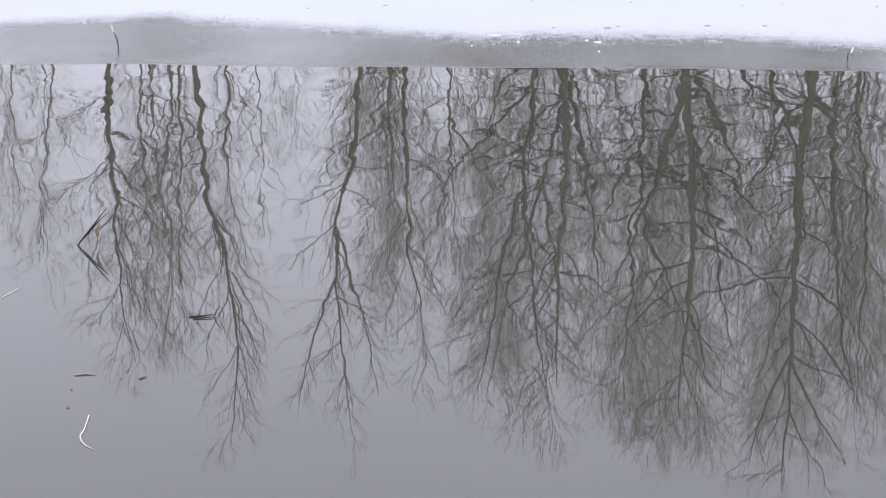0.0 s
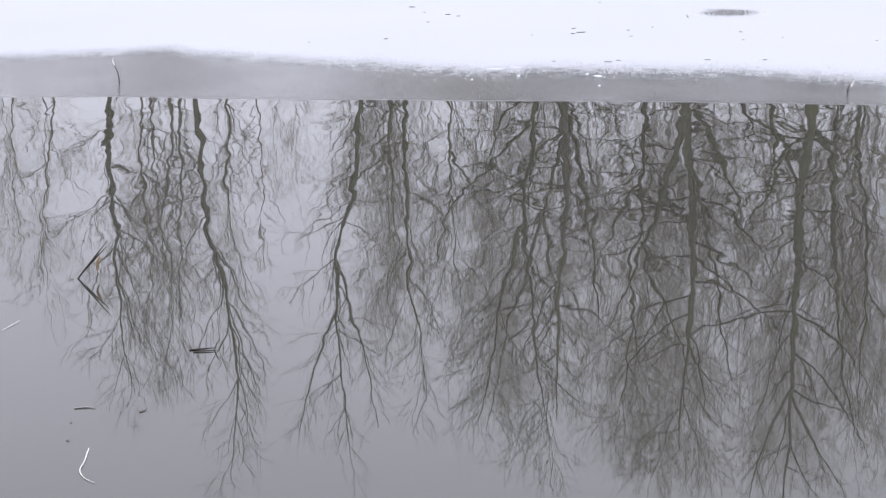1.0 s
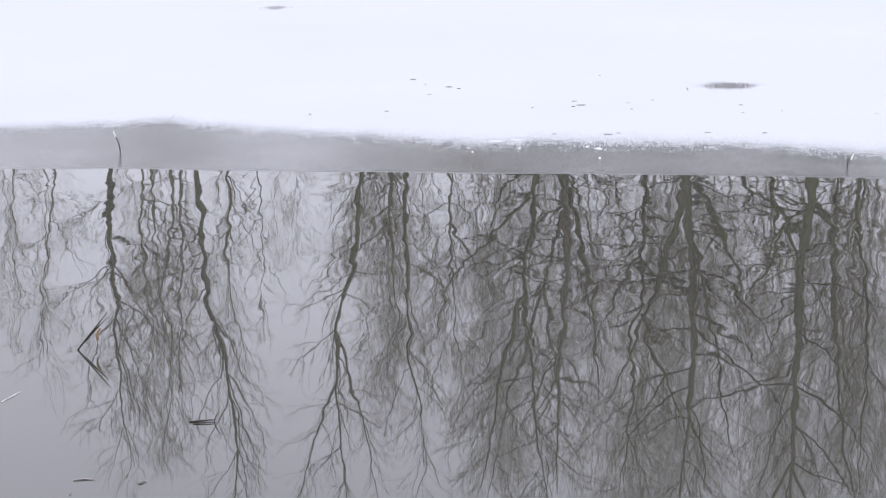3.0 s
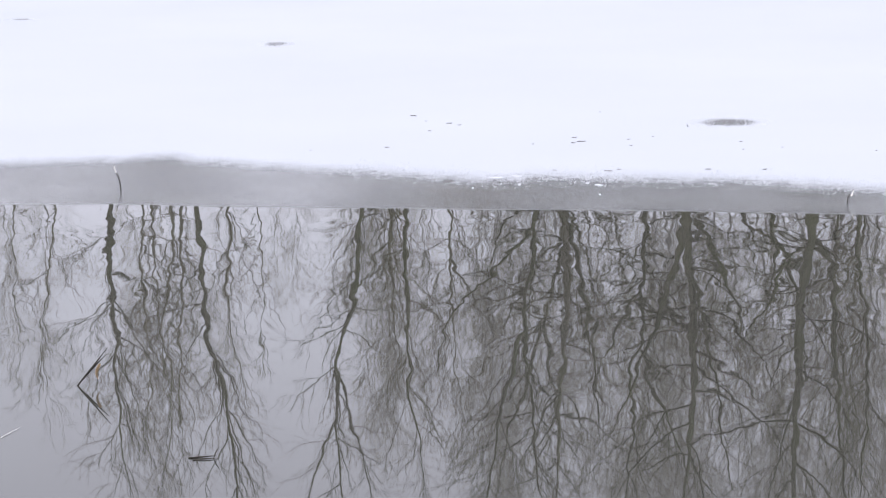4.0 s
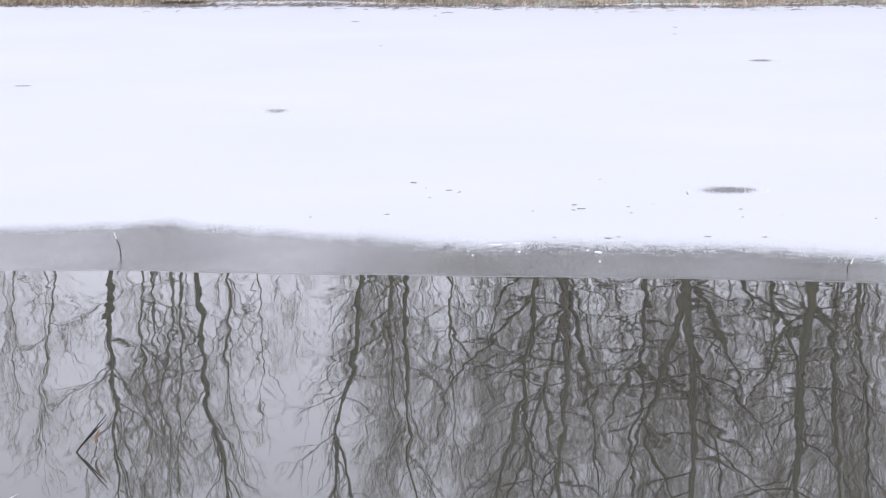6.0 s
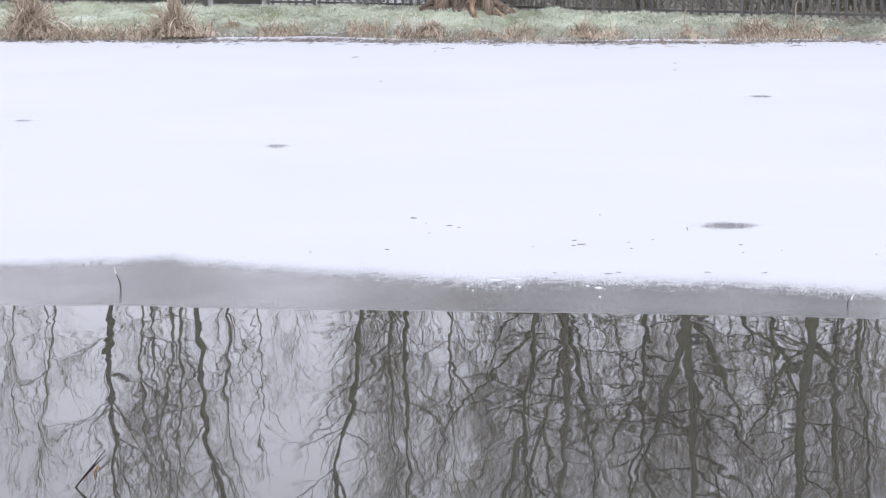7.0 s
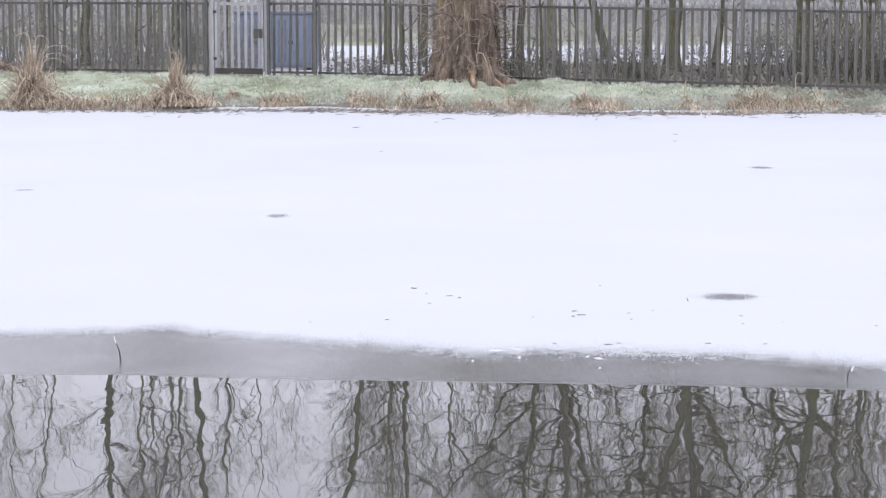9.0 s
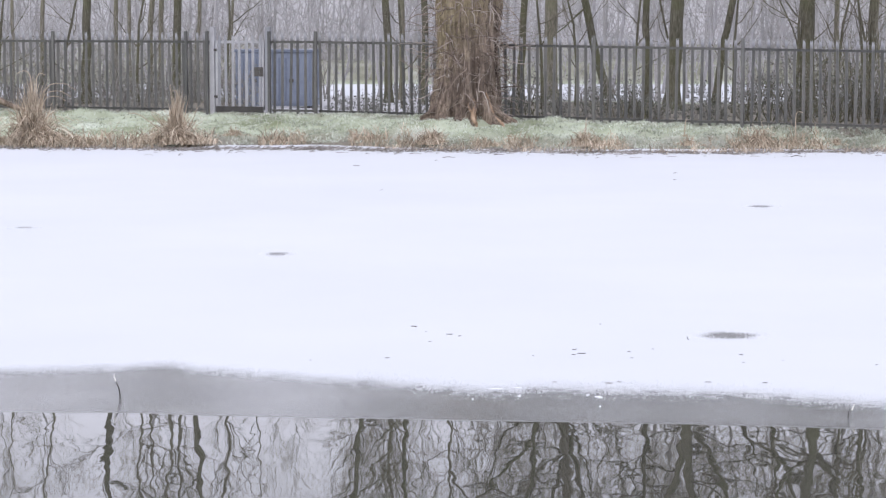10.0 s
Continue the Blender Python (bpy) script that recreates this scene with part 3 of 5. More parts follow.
plant_tree(22, 9.44, 57.00, 0.056,
           [(0.00, 0.00), (-0.01, 2.67), (0.15, 7.08), (0.09, 8.83), (0.43, 10.96), (0.68, 14.61)],
           7.20, 2.60, 0.94)
plant_tree(21, 11.37, 62.00, 0.054,
           [(0.00, 0.00), (-0.09, 2.71), (-0.17, 7.95), (-0.41, 9.85), (-0.51, 11.39), (-0.09, 15.34)],
           6.70, 3.60, 1.20,
           limbs=[(0.059, [(-0.18, 8.48), (-0.57, 9.54), (-1.14, 10.61)])])
plant_tree(23, 2.82, 62.00, 0.165,
           [(0.00, 0.00), (0.02, 2.70), (0.37, 7.80), (0.50, 10.00), (0.30, 12.50), (0.20, 16.60)],
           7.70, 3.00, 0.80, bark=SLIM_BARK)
plant_tree(24, 9.75, 54.50, 0.075,
           [(0.00, 0.00), (0.12, 2.60), (-0.05, 7.00), (0.25, 10.00), (0.10, 14.50)],
           6.90, 2.60, 0.90)

# trees farther back that close up the wood
rng0 = np.random.default_rng(77)
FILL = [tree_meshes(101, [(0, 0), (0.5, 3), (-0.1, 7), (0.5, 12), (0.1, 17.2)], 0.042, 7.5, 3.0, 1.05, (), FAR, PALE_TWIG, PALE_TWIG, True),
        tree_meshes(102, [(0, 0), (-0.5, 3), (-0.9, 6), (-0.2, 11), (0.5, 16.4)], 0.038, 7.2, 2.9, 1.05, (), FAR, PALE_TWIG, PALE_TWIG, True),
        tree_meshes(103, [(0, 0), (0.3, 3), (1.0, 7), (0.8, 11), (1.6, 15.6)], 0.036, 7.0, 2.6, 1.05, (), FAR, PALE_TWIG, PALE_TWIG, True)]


def fill_wood(places):
    """Trees at a place along the wood, a depth, which of the kinds, and a size."""
    for x, y, k, s in places:
        tree_thing("bare_tree", FILL[k], pose(x, y, 0.3, 0, 0, rng0.uniform(0, 360)) @ Matrix.Scale(s, 4),
                   "tall bare tree with a dense crown of twigs", "trees behind the fence")


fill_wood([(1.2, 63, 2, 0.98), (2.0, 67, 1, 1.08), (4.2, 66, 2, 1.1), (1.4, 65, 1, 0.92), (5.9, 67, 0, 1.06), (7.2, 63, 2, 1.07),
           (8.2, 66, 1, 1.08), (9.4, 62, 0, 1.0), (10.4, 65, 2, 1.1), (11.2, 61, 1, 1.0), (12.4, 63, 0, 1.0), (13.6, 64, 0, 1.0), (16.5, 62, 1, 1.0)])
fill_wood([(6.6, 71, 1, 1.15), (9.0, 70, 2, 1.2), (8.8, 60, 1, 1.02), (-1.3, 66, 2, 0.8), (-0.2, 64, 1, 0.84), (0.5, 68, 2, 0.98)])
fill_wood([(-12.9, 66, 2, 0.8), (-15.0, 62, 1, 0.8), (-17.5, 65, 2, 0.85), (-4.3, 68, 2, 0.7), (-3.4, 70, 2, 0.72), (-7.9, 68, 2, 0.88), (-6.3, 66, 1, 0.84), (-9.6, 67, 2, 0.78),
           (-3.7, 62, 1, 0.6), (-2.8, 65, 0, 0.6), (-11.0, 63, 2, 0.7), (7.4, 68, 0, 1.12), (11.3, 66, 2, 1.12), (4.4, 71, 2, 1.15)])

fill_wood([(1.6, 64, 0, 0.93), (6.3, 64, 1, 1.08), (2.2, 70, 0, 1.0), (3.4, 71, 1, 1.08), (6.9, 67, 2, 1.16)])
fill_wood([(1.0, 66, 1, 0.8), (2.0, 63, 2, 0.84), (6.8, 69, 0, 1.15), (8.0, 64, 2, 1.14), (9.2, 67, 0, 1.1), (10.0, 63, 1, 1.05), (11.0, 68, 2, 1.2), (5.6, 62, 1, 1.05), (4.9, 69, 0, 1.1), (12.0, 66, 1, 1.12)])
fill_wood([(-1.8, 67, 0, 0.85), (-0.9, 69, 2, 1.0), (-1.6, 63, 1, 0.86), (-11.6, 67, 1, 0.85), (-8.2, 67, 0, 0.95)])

SAPLINGS = [tree_meshes(110 + k, [(0, 0), (a, 1.5), (b, 3.2), (c, 5.4)], 0.032, 1.0, 1.5, 0.8) for k, (a, b, c) in enumerate(((0.1, 0.3, 0.9), (-0.1, -0.4, -0.6), (0.0, 0.2, -0.2)))]
for x, y, k in [(-10.3, 55.0, 0), (-8.6, 54.0, 1), (-7.1, 55.5, 2), (-5.2, 57.0, 0), (0.2, 56.0, 0), (2.3, 54.5, 1), (3.2, 57.0, 2),
                (4.4, 55.0, 0), (6.6, 54.0, 1), (7.9, 53.0, 0), (9.0, 54.0, 2), (9.5, 53.0, 1), (9.9, 55.0, 0), (9.6, 54.4, 2), (8.5, 56.0, 0), (5.6, 58.0, 1), (10.2, 52.0, 0), (-0.9, 54.0, 1), (1.4, 58.0, 0)]:
    tree_thing("sapling", SAPLINGS[k], pose(x, y, 0.35, 0, 0, rng0.uniform(0, 360)), "thin bare sapling with fine side twigs behind the fence", "saplings behind the fence")


# ---- the far wood behind the second pond ----
def far_wood():
    rng = np.random.default_rng(5)
    pile = Pile()
    for _ in range(120):
        x, y = rng.uniform(-26, 26), rng.uniform(95, 124)
        h = rng.uniform(7, 11.5)
        line = shoot(rng, (x, y, 0.6), (0, 0, 1), h, 7, 0.05, 0.05)
        pile.tube(line, np.linspace(rng.uniform(0.03, 0.08), 0.012, 8), 4)
        for _ in range(20):
            i = min(int(7 * rng.uniform(0, 1) ** 1.4), 6)
            b = shoot(rng, line[i], side_way(rng, np.array((0, 0, 1.0)), 30, 75), rng.uniform(0.8, 2.6), 3, 0.2, 0.12)
            pile.tube(b, (0.02, 0.014, 0.01, 0.006), 3)
            for _ in range(4):
                c = shoot(rng, b[rng.integers(1, 4)], side_way(rng, np.array((0, 0, 1.0)), 15, 80), rng.uniform(0.4, 1.2), 2, 0.2, 0.1)
                pile.tube(c, (0.01, 0.008, 0.005), 3)
    for _ in range(2600):
        x, y = rng.uniform(-24, 24), rng.uniform(92.5, 104)
        b = shoot(rng, (x, y, 0.2), (rng.normal(0, 0.4), 0, 1), rng.uniform(0.7, 2.8), 3, 0.25, 0.05)
        pile.tube(b, (0.02, 0.016, 0.012, 0.006), 3)
    for _ in range(3600):
        x, y, z = rng.uniform(-25, 25), rng.uniform(96, 122), rng.uniform(0.9, 4.3)
        b = shoot(rng, (x, y, z), side_way(rng, np.array((0, 0, 1.0)), 10, 80), rng.uniform(0.7, 2.4), 3, 0.22, 0.08)
        pile.tube(b, np.array((0.02, 0.016, 0.012, 0.006)) * rng.uniform(0.7, 1.5), 3)
    tagged(new("far_wood", pile.mesh("far_wood", FAR)), "thicket of far bare trees, paled by mist in its colour", "woods", kind="stuff")


far_wood()


def backdrop():
    m, n, l, b = material("painted_mist_wood", 1.0, spec=0.0)
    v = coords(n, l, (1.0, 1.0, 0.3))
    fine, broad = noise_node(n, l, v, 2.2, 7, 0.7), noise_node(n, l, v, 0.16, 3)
    # the pale lilac-grey puts the mist into the wood's base colour
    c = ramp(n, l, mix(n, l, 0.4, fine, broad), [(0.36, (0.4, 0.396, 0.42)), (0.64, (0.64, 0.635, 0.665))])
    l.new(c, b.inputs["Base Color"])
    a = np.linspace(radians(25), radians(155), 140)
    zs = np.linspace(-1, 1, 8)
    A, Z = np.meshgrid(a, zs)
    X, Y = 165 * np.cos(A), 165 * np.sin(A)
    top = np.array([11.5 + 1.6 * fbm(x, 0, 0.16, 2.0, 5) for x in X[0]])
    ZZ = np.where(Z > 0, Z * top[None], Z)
    tagged(new("backdrop", grid_mesh("backdrop", X, Y, ZZ, m)), "grey line of distant woods, mist painted into its colour", "backdrop", kind="structure")


backdrop()


# ---- the palisade fence ----
def pale_mesh(h, w=0.066):
    """A W-section steel pale with a triple-pointed head."""
    bm = bmesh.new()
    px, py = (-0.5, -0.3, 0.0, 0.3, 0.5), (0.0, -0.2, 0.02, -0.2, 0.0)
    tip = (0.93, 0.975, 0.94, 0.975, 0.93)
    rows = []
    for dy in (0.0, 0.004):
        rows.append([[bm.verts.new((x * w, y * w + dy, z * h)) for x, y in zip(px, py)] for z in (0.0, 0.92)]
                    + [[bm.verts.new((x * w * 0.9, y * w + dy - 0.004, t * h)) for x, y, t in zip(px, py, tip)]])
    for r in rows:
        for lo, hi in zip(r, r[1:]):
            for i in range(4):
                bm.faces.new((lo[i], lo[i + 1], hi[i + 1], hi[i]))
    for i in (0, 4):
        for k in (0, 1):
            bm.faces.new((rows[0][k][i], rows[0][k + 1][i], rows[1][k + 1][i], rows[1][k][i]))
    for i in range(4):
        bm.faces.new((rows[0][2][i], rows[0][2][i + 1], rows[1][2][i + 1], rows[1][2][i]))
    bmesh.ops.recalc_face_normals(bm, faces=bm.faces)
    me = bpy.data.meshes.new("pale")
    bm.to_mesh(me)
    bm.free()
    return me


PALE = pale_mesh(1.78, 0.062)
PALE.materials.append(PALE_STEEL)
GATE_PALE = pale_mesh(1.66)
GATE_PALE.materials.append(ZINC)
FENCE_ANGLE = math.degrees(math.atan(FENCE_SLOPE))
BAY = 3.07


def on_fence(x):
    return Vector((x, fence_y(x), 0.47 - 0.015 * max(x, 0.0)))


def fence_run(name, x0, x1, label, first_post=True):
    """Posts, rails and pales between two places along the fence's line."""
    a, b = on_fence(x0), on_fence(x1)
    run = (b - a).xy.length
    f = new(name)
    f.matrix_world = pose(*a, 0, 0, FENCE_ANGLE)
    fall = (b.z - a.z) / run
    rng = np.random.default_rng(int(1000 + 10 * x0))
    n = max(1, round(run / BAY))
    bay = run / n
    for i in range(0 if first_post else 1, n + 1):
        x = i * bay
        bm = boxed(x - 0.03, x + 0.03, -0.11, -0.055, fall * x - 0.3, fall * x + 1.78, bevel=0.006)
        box(bm, x - 0.05, x + 0.05, -0.055, -0.048, fall * x + 1.5, fall * x + 1.58)
        part("post", bm, STEEL, f)
    for z in (0.1, 1.555):
        for i in range(n):
            p, q = i * bay + 0.035, (i + 1) * bay - 0.035
            bm = boxed(p, q, -0.022, -0.016, z - 0.025, z + 0.025)
            box(bm, p, q, -0.06, -0.022, z + 0.019, z + 0.025)
            for v in bm.verts:
                v.co.z += fall * v.co.x
            part("rail", bm, STEEL, f)
    m = round(run / 0.171)
    for k in range(m):
        x = (k + 0.5) * run / m
        p = put("pale", PALE, f)
        p.matrix_basis = pose(x + rng.normal(0, 0.004), -0.006, fall * x + 0.03 + rng.normal(0, 0.008), rng.normal(0, 0.5), rng.normal(0, 0.55), rng.normal(0, 3))
    return tagged(f, label, "fence", "palisade fence")


fence_run("palisade_fence", -14.64, -5.5, "weathered dark steel palisade fence on the grass bank")
fence_run("palisade_fence", -5.5, -5.03, "short dark palisade panel beside the gate", False)
fence_run("palisade_fence", -3.66, -2.65, "dark palisade panel between gate and post")
fence_run("palisade_fence", -2.65, 14.6, "long weathered steel palisade fence behind the bank", False)


def gate():
    a = on_fence(-4.95)
    g = new("metal_gate")
    g.matrix_world = pose(*a, 0, 0, FENCE_ANGLE)
    w = 1.3
    for x in (0.0, w):
        bm = boxed(x - 0.055, x + 0.055, -0.02, 0.09, -0.3, 1.86, bevel=0.01)
        box(bm, x - 0.062, x + 0.062, -0.027, 0.097, 1.86, 1.875, bevel=0.004)
        part("gate_post", bm, ZINC, g, "square galvanised gate post")
    leaf = part("gate_frame", box(box(box(boxed(0.08, w - 0.08, -0.01, 0.04, 1.52, 1.58, bevel=0.005), 0.08, w - 0.08, -0.01, 0.04, 0.1, 0.16),
                                      0.08, 0.13, -0.01, 0.04, 0.16, 1.52), w - 0.13, w - 0.08, -0.01, 0.04, 0.16, 1.52), ZINC, g)
    for k in range(7):
        p = put("pale", GATE_PALE, g)
        p.matrix_basis = pose(0.17 + k * (w - 0.34) / 6, -0.018, 0.1, 0, 0.3 * (-1) ** k, 2 * (-1) ** k)
    part("kick_plate", boxed(0.09, w - 0.09, -0.032, -0.022, 0.05, 0.175, bevel=0.003), DARK, g, "dark kick plate")
    part("lock_box", boxed(w - 0.3, w - 0.1, -0.03, 0.03, 0.82, 1.02, bevel=0.008), DARK, g, "dark steel lock box")
    for z in (0.35, 1.35):
        part("hinge", boxed(0.05, 0.12, -0.035, 0.02, z, z + 0.06, bevel=0.006), DARK, g)
    tagged(g, "pale galvanised palisade gate between square posts", "gate")


gate()


def blue_container():
    """A blue steel store behind the gate: ribbed walls, a lipped lid and two doors."""
    c = new("storage_container")
    c.matrix_world = pose(-4.75, 54.6, 0.45, 0, 0, -8)
    w, d, h = 1.78, 1.1, 1.3
    part("body", boxed(0, w, 0, d, 0.08, h, bevel=0.012), BLUE, c)
    part("lid", boxed(-0.03, w + 0.03, -0.04, d + 0.03, h, h + 0.07, bevel=0.012), BLUE, c, "lipped blue lid")
    for i in range(2):
        x = 0.05 + i * 0.86
        door = part("door", boxed(x, x + 0.82, -0.025, -0.003, 0.14, h - 0.05, bevel=0.005), BLUE, c)
        for k in range(5):
            part("rib", boxed(x + 0.1 + k * 0.15, x + 0.15 + k * 0.15, -0.045, -0.026, 0.2, h - 0.12, bevel=0.006), BLUE, door)
        part("latch", boxed(x + 0.36, x + 0.46, -0.075, -0.046, 0.62, 0.7, bevel=0.004), DARK, door)
    for x in (0.05, w - 0.17):
        part("skid", boxed(x, x + 0.12, 0.05, d - 0.05, 0, 0.08), DARK, c)
    tagged(c, "blue painted steel store standing behind the gate", "container")


blue_container()


# ---- the old willow stump in front of the fence ----
SHOOT = blade_material("dry_shoots", (0.12, 0.09, 0.075), (0.25, 0.2, 0.165), (0.45, 0.4, 0.36))


BUTTRESSES = [(radians(d), w, k) for d, w, k in ((-168, 0.15, 0.5), (-132, 0.12, 0.34), (-104, 0.09, 0.2), (-80, 0.09, 0.3), (-50, 0.13, 0.36), (-18, 0.15, 0.5), (40, 0.3, 0.3), (120, 0.3, 0.3))]


def willow_girth(a, z):
    """The trunk's radius at an angle and a height: fluted, with buttressed roots and a hollow between two of them."""
    ca, sa, low = math.cos(a), math.sin(a), max(z, 0.0)
    r = 0.56 + 0.045 * math.sin(7 * a + 0.5 * z) + 0.03 * math.sin(12 * a + 1.7) + 0.05 * math.exp(-low / 0.3)
    for d, w, k in BUTTRESSES:
        off = (a - d - 0.25 * math.sin(2.1 * z + 3 * d) * min(low, 1.0) + math.pi) % (2 * math.pi) - math.pi
        r += k * math.exp(-(off / w) ** 2) * (0.7 * math.exp(-low / 0.2) + 0.3 * math.exp(-low / 0.8))
    for d, w, deep in ((-66, 0.1, 0.2), (-93, 0.07, 0.12), (-118, 0.08, 0.1), (-35, 0.08, 0.12)):
        r -= deep * math.exp(-(((a - radians(d) + math.pi) % (2 * math.pi) - math.pi) / w) ** 2 - ((z - 0.15) / 0.35) ** 2)
    r += 0.06 * abs(noise.noise(Vector((ca * 6, sa * 6, z * 0.7)))) + 0.04 * abs(noise.noise(Vector((ca * 14, sa * 14, z * 1.6))))
    r += 0.1 * noise.noise(Vector((ca * 1.8, sa * 1.8, z * 1.1))) + 0.03 * noise.noise(Vector((ca * 8, sa * 8, z * 4))) + 0.02 * max(0, z - 1.6)
    return r * (1 - 0.35 * max(z - 4.0, 0.0))


def willow():
    rng = np.random.default_rng(12)
    t = new("willow_stump")
    t.matrix_world = pose(0.5, 48.3, 0.42)
    na, nz, top = 150, 90, 4.6
    A, S = np.meshgrid(np.linspace(0, 2 * math.pi, na + 1), np.linspace(0, 1, nz) ** 1.25)
    X, Y, Z = np.empty_like(A), np.empty_like(A), np.empty_like(A)
    for i in range(nz):
        for j in range(na + 1):
            a, z = A[i, j] % (2 * math.pi), S[i, j] * top - 0.15
            r = willow_girth(a, z)
            X[i, j], Y[i, j] = r * math.cos(a), r * math.sin(a)
            Z[i, j] = z + (0.35 * noise.noise(Vector((math.cos(a) * 1.5, math.sin(a) * 1.5, 3))) * max(0, S[i, j] - 0.8) * 5)
    put("trunk", grid_mesh("trunk", X, Y, Z, STUMP), t)
    cap = Pile()
    n = na
    ring = np.stack([X[-1, :n], Y[-1, :n], Z[-1, :n]], -1)
    cap.add(np.concatenate([ring, [ring.mean(0) - (0, 0, 0.15)]]), [(i, (i + 1) % n, n, n) for i in range(n)])
    cap.f = [f[:3] for f in cap.f]
    put("broken_top", cap.mesh("broken_top", HEART), t, "splintered bare top")
    # surface roots, some stripped to the orange wood
    for a, top_, r, mat in ((-81, 0.5, 0.05, HEART), (-84, 0.42, 0.035, HEART), (-52, 0.62, 0.04, HEART), (-47, 0.4, 0.03, HEART), (-104, 0.7, 0.05, STUMP), (-132, 0.8, 0.06, STUMP),
                            (-146, 0.5, 0.05, STUMP), (-165, 0.7, 0.06, STUMP), (-20, 0.8, 0.06, STUMP), (-34, 0.5, 0.045, STUMP), (10, 0.6, 0.06, STUMP)):
        p, line = Pile(), []
        for k in range(12):
            z, b_ = top_ - (top_ + 0.14) * k / 11, radians(a + 5 * math.sin(0.6 * k + a) - (0.9 * k if a < -90 else -0.7 * k))
            g = willow_girth(b_, z) + 0.01 + 0.02 * max(0, k - 7)
            line.append((g * math.cos(b_), g * math.sin(b_), z))
        p.tube(line, r * np.concatenate([np.linspace(0.35, 1.0, 5), np.linspace(1.0, 0.7, 7)]), 7)
        put("root", p.mesh("root", mat), t, "stripped orange root" if mat is HEART else "")
    # thin shoots hanging round the trunk
    p = Pile()
    for _ in range(460):
        a, z = rng.uniform(-math.pi, 0.3), 0.1 + 4.3 * rng.uniform(0, 1) ** 1.3
        u = np.array((math.cos(a), math.sin(a), 0))
        s = shoot(rng, u * 0.62 + (0, 0, z), u * 0.7 + (rng.normal(0, 0.6), rng.normal(0, 0.4), rng.uniform(-0.3, 0.8)), rng.uniform(0.2, 0.8), 7, 0.32, -0.13)
        p.tube(s, np.linspace(0.0075, 0.003, 8), 3)
    for _ in range(85):  # stouter ones that arch over and hang
        a, z = rng.uniform(-math.pi, 0.2), rng.uniform(0.6, 2.6)
        u = np.array((math.cos(a), math.sin(a), 0))
        s = shoot(rng, u * 0.64 + (0, 0, z), u * 0.5 + (rng.normal(0, 0.9), -0.2, rng.uniform(-0.2, 0.5)), rng.uniform(0.4, 0.9), 9, 0.28, -0.17)
        p.tube(s, np.linspace(0.013, 0.004, 10), 4)
    for _ in range(46):  # sprays out to both sides
        e = rng.choice((-1, 1))
        s = shoot(rng, (0.6 * e, rng.uniform(-0.3, 0.1), rng.uniform(0.9, 2.2)), (e, rng.normal(0, 0.3), rng.uniform(-0.2, 0.5)), rng.uniform(0.4, 1.0), 6, 0.14, 0.02)
        p.tube(s, np.linspace(0.007, 0.003, 7), 3)
    tagged(put("shoot_tangle", p.mesh("shoot_tangle", SHOOT), t, "tangle of thin grey shoots"), kind="stuff")
    # strips of loose bark
    p = Pile()
    for _ in range(90):
        a, z = rng.uniform(-math.pi, 0), rng.uniform(0.2, 4.3)
        u = np.array((math.cos(a), math.sin(a), 0))
        s = np.array((-u[1], u[0], 0))
        q = u * 0.655 + (0, 0, z)
        ln = rng.uniform(0.2, 0.6)
        lean = rng.normal(0, 0.05)
        p.ribbon([q, q + u * 0.02 + s * lean * 0.5 + (0, 0, ln / 2), q + s * lean + u * (0.02 * max(0, z - 1.6)) + (0, 0, ln)], (0.006, 0.015, 0.004), s)
    tagged(put("loose_bark", p.mesh("loose_bark", SHOOT), t), kind="stuff")
    tagged(t, "thick old willow trunk with bare roots and hanging shoots", "tree")


willow()


def fallen_branch():
    p = Pile()
    line = spline([(-1.6, 0.2, 0.95), (-0.7, 0.1, 0.5), (-0.2, 0.0, 0.22), (0.2, -0.05, 0.08), (0.6, -0.05, 0.02)], 0.12)
    p.tube(line, np.linspace(0.13, 0.035, len(line)), 8)
    ob = new("fallen_branch", p.mesh("fallen_branch", STUMP))
    ob.matrix_world = pose(-9.3, 51.6, 0.48)
    tagged(ob, "dark fallen branch lying on the bank by the fence", "branch")


fallen_branch()


# ---- undergrowth behind the fence ----
def bush(x, y, w, h, seed, leaves, stem_mat=None, label="dark ivy and bramble thicket behind the fence"):
    rng = np.random.default_rng(seed)
    b = new("bramble_bush")
    b.matrix_world = pose(x, y, 0.42)
    stems, foliage = Pile(), Pile()
    for _ in range(int(26 * w)):
        s = shoot(rng, (rng.uniform(-w / 2, w / 2), rng.uniform(-0.5, 0.5), 0), (rng.normal(0, 0.35), rng.normal(0, 0.3), 1), h * rng.uniform(0.5, 1.15), 6, 0.22, 0.02)
        stems.tube(s, np.linspace(0.012, 0.004, 7), 3)
        for _ in range(int(leaves * 1.3)):
            q = s[rng.integers(1, 7)] + rng.normal(0, 0.1, 3)
            u, v = rng.normal(0, 1, 3), rng.normal(0, 1, 3)
            u, v = u / np.linalg.norm(u), v / np.linalg.norm(v)
            r = rng.uniform(0.012, 0.034)
            foliage.add([q - u * r, q + v * r * 0.6, q + u * r, q - v * r * 0.6], [(0, 1, 2, 3)])
    tagged(put("stem_tangle", stems.mesh("stem_tangle", stem_mat or BRAMBLE), b), kind="stuff")
    tagged(put("foliage", foliage.mesh("foliage", HAZE_LEAF if x < -2.5 else LEAF, False), b), kind="stuff")
    tagged(b, label, "bush", "undergrowth behind the fence")


